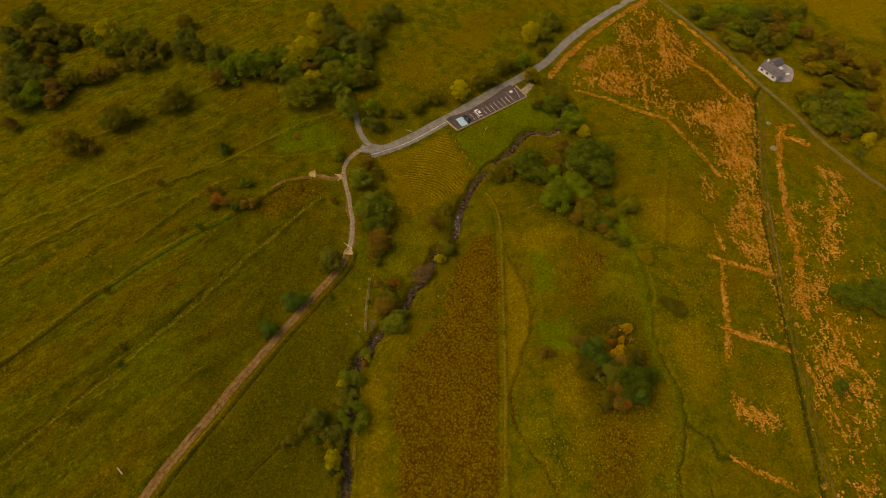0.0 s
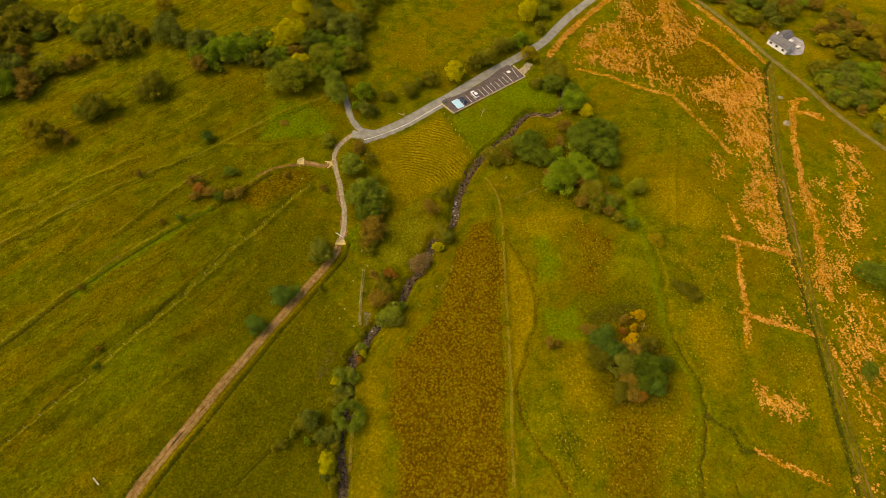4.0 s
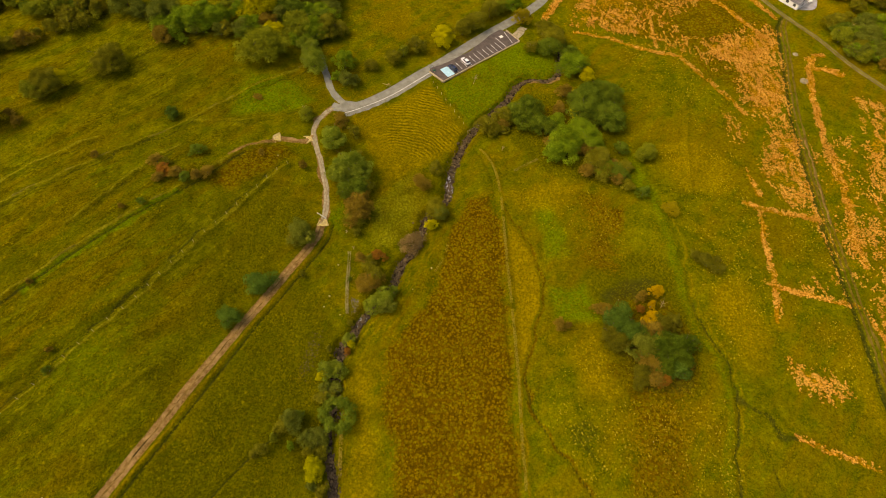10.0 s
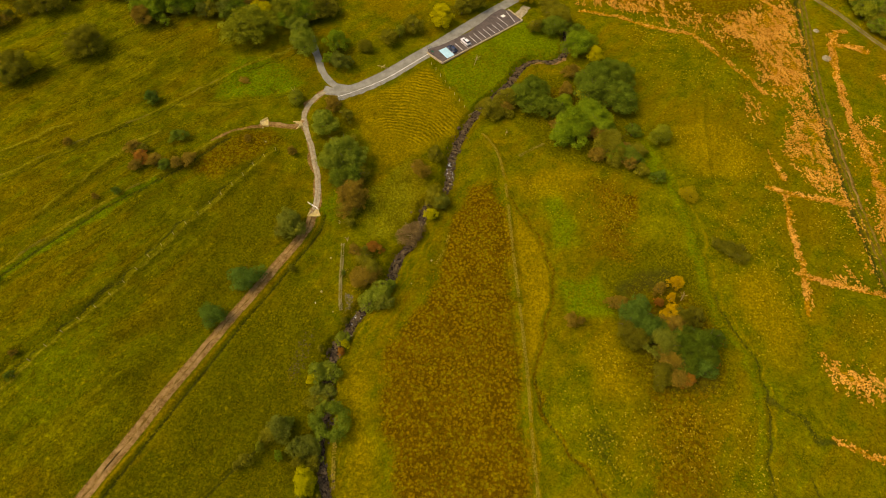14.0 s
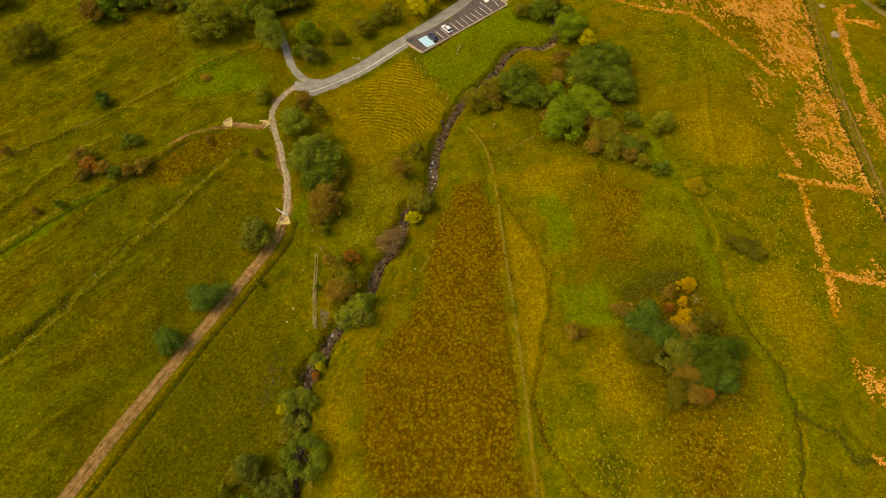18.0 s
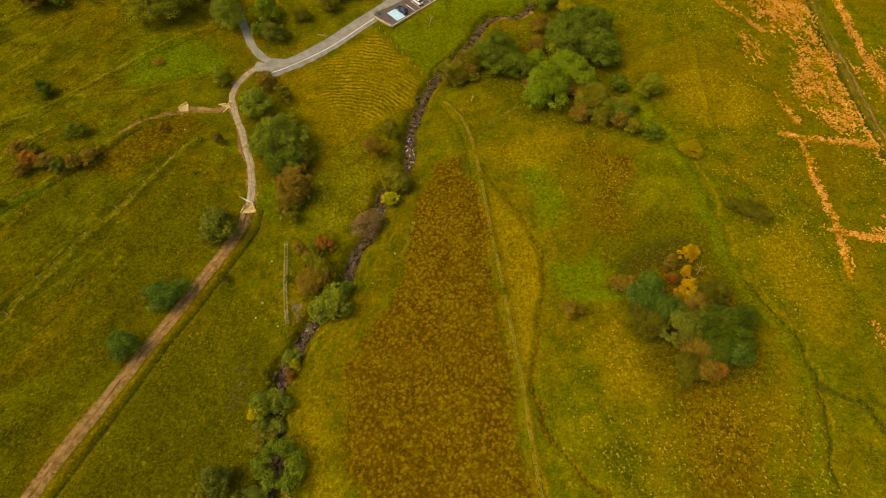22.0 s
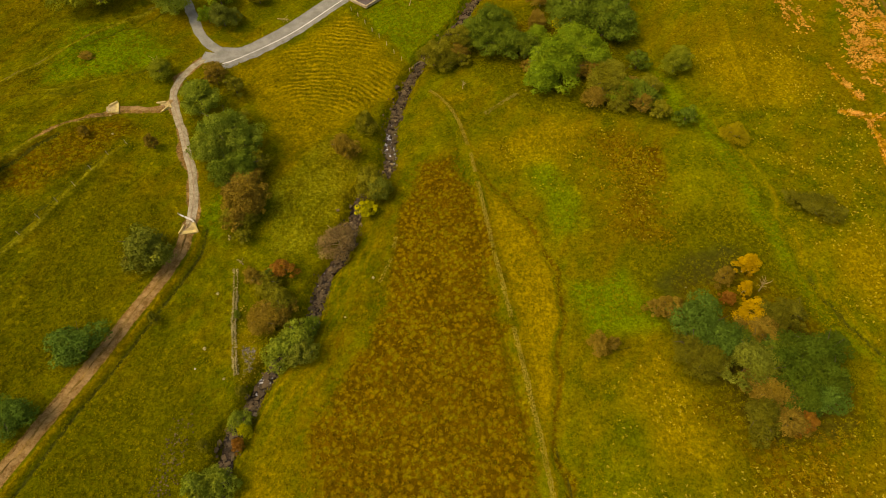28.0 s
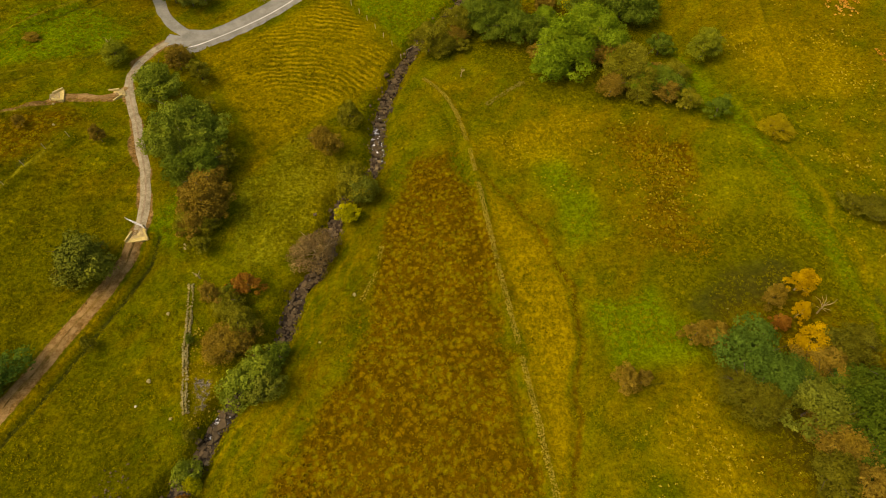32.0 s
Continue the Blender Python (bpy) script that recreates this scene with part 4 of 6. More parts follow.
structure("stony_rut", sheet("stony_rut", *ribbon(RIGHT_TRACK[5:9], 0.3, lift=0.09, ragged=0.3, across=3, shift=0.4), DIRT_DARK), "bare stony stretch of the moor track", "track")

# ---------------------------------------------------------------- stream


def water_level(x, y):
    return lie(x, y) - 1.88


wv, wf = ribbon(STREAM, 1.15, step=0.8, lift=0.0, across=7, ragged=0.45, level=water_level)
water_mesh = sheet("stream", wv, wf, WATER)
weight(water_mesh, "broken", np.maximum(np.maximum(np.exp(-((wv[:, 0] - 7.5) ** 2 + (wv[:, 1] - 118) ** 2) / 60), np.exp(-((wv[:, 0] + 17.5) ** 2 + (wv[:, 1] - 70) ** 2) / 9)),
       0.55 * np.exp(-((wv[:, 0] + 6) ** 2 + (wv[:, 1] - 89) ** 2) / 40)))
structure("stream", water_mesh, "dark peaty stream with white broken water", "stream")

structure("gravel_bar", sheet("gravel_bar", *ribbon([(36.5, 163.6), (39.5, 164.2), (43.0, 163.6), (46.6, 165.4), (48.6, 168.0)], 0.8, step=0.5, lift=0.35, ragged=0.5), DIRT), "brown gravel bar in the bend of the stream", "gravel")

# ---------------------------------------------------------------- builders


def ground_at(x, y):
    return float(height([x], [y])[0])


def stand(name, x, y, turn=0.0, label="", category="", group="", sink=0.0):
    """An Empty on the ground that carries the parts of a thing."""
    ob = tagged(new(name), label, category, group)
    ob.matrix_world = pose(x, y, ground_at(x, y) - sink, 0, 0, turn)
    return ob


def part(name, bm, mat, parent, label="", smooth=False):
    me = bpy.data.meshes.new(name)
    bm.to_mesh(me)
    bm.free()
    for p in me.polygons:
        p.use_smooth = smooth
    me.materials.append(mat)
    ob = new(name, me)
    ob.parent = parent
    return tagged(ob, label)


def part_mesh(name, me, parent, label="", kind=""):
    ob = new(name, me)
    ob.parent = parent
    return tagged(ob, label, kind=kind)


def block(bm, x, y, z, sx, sy, sz, turn=0.0, bevel=0.0):
    """A box with its middle at x, y, z, with softened edges if asked."""
    made = bmesh.ops.create_cube(bm, size=1.0, matrix=pose(x, y, z, 0, 0, turn) @ Matrix.Diagonal((sx, sy, sz, 1)))
    if bevel:
        edges = list({e for v in made["verts"] for e in v.link_edges})
        bmesh.ops.bevel(bm, geom=edges, offset=bevel, segments=2, affect="EDGES", profile=0.5)
    return bm


def rod(bm, a, b, r1, r2=None, sides=6):
    """A round bar from a to b."""
    a, b = Vector(a), Vector(b)
    way = b - a
    m = Matrix.Translation((a + b) / 2) @ way.to_track_quat("Z", "Y").to_matrix().to_4x4()
    bmesh.ops.create_cone(bm, cap_ends=True, segments=sides, radius1=r1, radius2=r1 if r2 is None else r2, depth=way.length, matrix=m)
    return bm


CUBE = np.array([(-1, -1, -1), (1, -1, -1), (1, 1, -1), (-1, 1, -1), (-1, -1, 1), (1, -1, 1), (1, 1, 1), (-1, 1, 1)], float) * 0.5
CUBE_FACES = np.array([(0, 3, 2, 1), (4, 5, 6, 7), (0, 1, 5, 4), (1, 2, 6, 5), (2, 3, 7, 6), (3, 0, 4, 7)])


def stones(name, rng, xyz, size, mat, flat=0.7):
    """Many rough stones as one mesh."""
    n = len(xyz)
    turn = rng.uniform(0, 6.283, n)
    s = np.c_[size, size * rng.uniform(0.6, 1.0, n), size * flat * rng.uniform(0.6, 1.1, n)]
    v = CUBE[None] * s[:, None] * rng.uniform(0.72, 1.18, (n, 8, 3))
    c, d = np.cos(turn)[:, None], np.sin(turn)[:, None]
    v = np.stack([v[..., 0] * c - v[..., 1] * d, v[..., 0] * d + v[..., 1] * c, v[..., 2]], -1) + xyz[:, None]
    faces = (CUBE_FACES[None] + 8 * np.arange(n)[:, None, None]).reshape(-1, 4)
    return sheet(name, v.reshape(-1, 3), faces, mat, smooth=False)


def stone_wall(name, line, high, wide, size, label, gaps=0.2, seed=1, mat=None):
    """A dry stone wall: courses of loose stones along a line, lower and tumbled where it has fallen."""
    rng = np.random.RandomState(seed)
    xy, way, t = smooth_line(line, size * 0.75)
    nrm = np.stack([-way[:, 1], way[:, 0]], 1)
    keep = lumps(t, t * 0 + seed * 9, 3.5)
    rows, sizes = [], []
    for course in range(max(1, int(high / (size * 0.6)))):
        for side in np.linspace(-0.5, 0.5, max(2, int(wide / size))):
            ok = keep > gaps + 0.16 * course
            p = xy[ok] + nrm[ok] * (side * wide * (1 - 0.12 * course)) + rng.normal(0, size * 0.4, (ok.sum(), 2))
            rows.append(np.c_[p, height(p[:, 0], p[:, 1]) + size * (0.15 + 0.55 * course)])
            sizes.append(rng.uniform(0.6, 1.25, ok.sum()) * size)
    base = tagged(new(name), label, "stone wall")
    part_mesh("stonework", stones("stonework", rng, np.concatenate(rows), np.concatenate(sizes), mat or STONE), base, kind="stuff")
    return base


def blades(name, rng, x, y, mat, count, tall, spread, width, leaf=0.0, inner=0.35):
    """Tufts of bent blades as one mesh. Each blade is two triangles; leaf > 0 widens its middle, as a frond has it."""
    n = len(x)
    z = height(x, y) - 0.03
    size = rng.uniform(0.6, 1.3, n)
    a = rng.uniform(0, 6.283, (n, count))
    lean = rng.uniform(inner, 1.0, (n, count)) * spread * size[:, None]
    rise = rng.uniform(0.5, 1.0, (n, count)) * tall * size[:, None]
    root = rng.uniform(0, 0.3, (n, count)) * spread
    ca, sa = np.cos(a), np.sin(a)
    w = width * rng.uniform(0.7, 1.3, (n, count))
    o = np.stack([x[:, None] + ca * root, y[:, None] + sa * root, np.repeat(z[:, None], count, 1)], -1)
    mid = o + np.stack([ca * lean * 0.55, sa * lean * 0.55, rise * 0.85], -1)
    tip = o + np.stack([ca * lean, sa * lean, rise * 0.75], -1)
    across = np.stack([-sa * w, ca * w, 0 * w], -1)
    v = np.stack([o, mid + across * (1 + leaf), tip, mid - across * (1 + leaf)], 2).reshape(-1, 3)
    faces = np.arange(len(v)).reshape(-1, 4)
    return sheet(name, v, faces, mat, smooth=False)


def tube(pts, radii, sides=6):
    """Corners and faces of a bent tapered tube."""
    v, fcs = [], []
    for k, (p, r) in enumerate(zip(pts, radii)):
        p = Vector(p)
        way = (Vector(pts[min(k + 1, len(pts) - 1)]) - Vector(pts[max(k - 1, 0)])).normalized()
        q = way.to_track_quat("Z", "Y")
        v += [tuple(p + q @ Vector((r * math.cos(6.2832 * s / sides), r * math.sin(6.2832 * s / sides), 0))) for s in range(sides)]
    for k in range(len(pts) - 1):
        for s in range(sides):
            a, b = k * sides + s, k * sides + (s + 1) % sides
            fcs.append((a, b, b + sides, a + sides))
    return v, fcs


def woody(rng, radius, tall, limbs, girth):
    """A leaning tapered trunk that forks into limbs."""
    verts, faces = [], []

    def grow(pts, radii, sides):
        v, fcs = tube(pts, radii, sides)
        faces.extend(tuple(c + len(verts) for c in f) for f in fcs)
        verts.extend(v)

    bend = rng.normal(0, 0.06 * tall, 2)
    stem = [(bend[0] * s * s, bend[1] * s * s, tall * 0.72 * s - 0.25 * (s == 0)) for s in (0, 0.2, 0.45, 0.7, 1.0)]
    grow(stem, [girth * q for q in (1.35, 1.0, 0.8, 0.55, 0.2)], 7)
    for n in range(limbs):
        s = rng.uniform(0.25, 0.8)
        a = 6.283 * (n / limbs) + rng.uniform(-0.4, 0.4)
        start = Vector((bend[0] * s * s, bend[1] * s * s, tall * 0.72 * s))
        out = radius * rng.uniform(0.6, 0.92)
        rise = tall * rng.uniform(0.12, 0.34)
        mid = start + Vector((math.cos(a) * out * 0.5, math.sin(a) * out * 0.5, rise * 0.65))
        end = start + Vector((math.cos(a + 0.25) * out, math.sin(a + 0.25) * out, rise))
        grow([start, mid, end], [girth * 0.45, girth * 0.3, girth * 0.07], 5)
    return verts, faces


def plain_mesh(name, verts, faces, mat, smooth=True):
    me = bpy.data.meshes.new(name)
    me.from_pydata([tuple(v) for v in verts], [], [tuple(f) for f in faces])
    me.polygons.foreach_set("use_smooth", [smooth] * len(me.polygons))
    me.materials.append(mat)
    return me


def crown_mesh(rng, radius, tall, lobes, per_lobe, leaf, mat, ring=False):
    """A crown of leaf clusters: uneven lobes over a dome, each covered with small tilted leaves."""
    base = tall * 0.2
    golden = np.arange(lobes) * 2.39996 + rng.uniform(0, 6.28)
    up = ((np.arange(lobes) + 0.5) / lobes)
    reach = np.sqrt(1 - (up * 0.97) ** 2) * rng.uniform(0.5, 1.12, lobes) * (0.88 + 0.25 * np.sin(2 * golden + rng.uniform(0, 6)) + 0.1 * np.sin(3 * golden))
    if ring:
        reach, up = rng.uniform(0.60, 1.06, lobes), up * 0.75
    cx = np.c_[np.cos(golden) * reach * radius * 0.80, np.sin(golden) * reach * radius * 0.80, base + (tall - base) * (0.10 + 0.70 * up) * rng.uniform(0.78, 1.14, lobes)]
    lr = radius * rng.uniform(0.13, 0.30, lobes)
    n = lobes * per_lobe
    share = np.round(per_lobe * (lr / lr.mean()) ** 1.6).astype(int)
    c, r = np.repeat(cx, share, 0), np.repeat(lr, share)
    n = len(r)
    d = rng.normal(0, 1, (n, 3))
    d[:, 2] = np.abs(d[:, 2]) * 1.05 - 0.35
    d /= np.linalg.norm(d, axis=1)[:, None]
    p = c + d * (r * rng.uniform(0.55, 1.08, n))[:, None] * (1, 1, 0.85)
    nrm = d + rng.normal(0, 0.42, (n, 3))
    nrm /= np.linalg.norm(nrm, axis=1)[:, None]
    u = np.cross(nrm, rng.normal(0, 1, (n, 3)))
    u /= np.linalg.norm(u, axis=1)[:, None]
    w = np.cross(nrm, u)
    s = (leaf * rng.uniform(0.6, 1.25, n))[:, None]
    v = np.stack([p - u * s, p - w * s * 0.6 + nrm * s * 0.15, p + u * s, p + w * s * 0.6 + nrm * s * 0.15], 1).reshape(-1, 3)
    me = sheet("crown", v, np.arange(len(v)).reshape(-1, 4), mat, smooth=False)
    weight(me, "clump", np.repeat(np.repeat(rng.uniform(0, 1, lobes), share), 4))
    return me


# ---------------------------------------------------------------- trees
NAMES = {
    "green": ("tree", "leafy green broadleaf tree standing in grass"), "dark": ("tree", "dark green broadleaf tree in a thicket"),
    "deep": ("tree", "deep blue-green rounded tree with dense leaves"), "olive": ("tree", "olive green tree with thinning leaves"),
    "sage": ("tree", "sage green rounded tree with small leaves"),
    "dusky": ("tree", "dark dusky green tree crowded in a copse"), "drab": ("tree", "drab olive tree with dense rounded crown"),
    "willow": ("tree", "soft green willowy tree beside the stream"), "grey": ("tree", "grey-green rounded tree with small leaves"), "murky": ("tree", "murky grey-green tree in a mixed wood"),
    "mustard": ("tree", "mustard yellow autumn tree among scrub"), "brown": ("shrub", "brown autumn shrub with withered leaves"), "gold": ("tree", "golden autumn tree with yellow-orange leaves"),
    "yellow": ("tree", "yellow-green autumn tree turning colour"), "lime": ("shrub", "bright lime yellow shrub beside the stream"),
    "rust": ("shrub", "rust red autumn shrub in the grass"), "bare": ("shrub", "bare grey-brown twiggy shrub beside the stream"), "ring": ("tree", "round green tree with an open hollow crown")}
SIZES = ((2.2, 4.6, 32, 104, 0.125, 0.09), (4.2, 7.0, 50, 156, 0.165, 0.16), (7.0, 10.2, 70, 220, 0.21, 0.26))
MODELS = {}


def tree_model(kind, size, variant):
    """The meshes of one model of tree, built once and shared."""
    key = (kind, size, variant)
    if key not in MODELS:
        rng = np.random.RandomState(sum(map(ord, kind)) * 7 + size * 31 + variant * 5)
        radius, tall, lobes, per, leaf, girth = SIZES[size]
        wood = plain_mesh("trunk", *woody(rng, radius * (0.5 if kind == "ring" else 0.9), tall * (0.6 if kind == "ring" else 1.0), 3 if kind == "ring" else 5 + 2 * size, girth), PALE_BARK if kind in ("gold", "bare") else BARK)
        crown = crown_mesh(rng, radius, tall, lobes, per, leaf * (0.7 if kind == "bare" else 1.0), LEAF["dark" if kind == "ring" else kind], kind == "ring")
        MODELS[key] = (wood, crown)
    return MODELS[key]


def plant(kind, x, y, radius, tall, count=[0]):
    count[0] += 1
    radius *= 1.3
    size = 0 if radius < 3.0 else 1 if radius < 5.6 else 2
    wood, crown = tree_model(kind, size, count[0] % 3)
    name, label = NAMES[kind]
    if name == "tree" and radius < 2.3:
        name, label = "shrub", label.replace("tree", "shrub")
    ob = tagged(new(name), label, name, {"shrub": "shrubs on the moor", "tree": "trees of the valley"}[name])
    k = radius / SIZES[size][0]
    ob.matrix_world = Matrix.LocRotScale((x, y, ground_at(x, y) - 0.05), Euler((0, 0, count[0] * 2.4)), (k, k * (0.92 + 0.16 * ((count[0] * 7) % 5) / 5), tall / SIZES[size][1]))
    part_mesh("trunk", wood, ob)
    part_mesh("crown", crown, ob)
    return ob


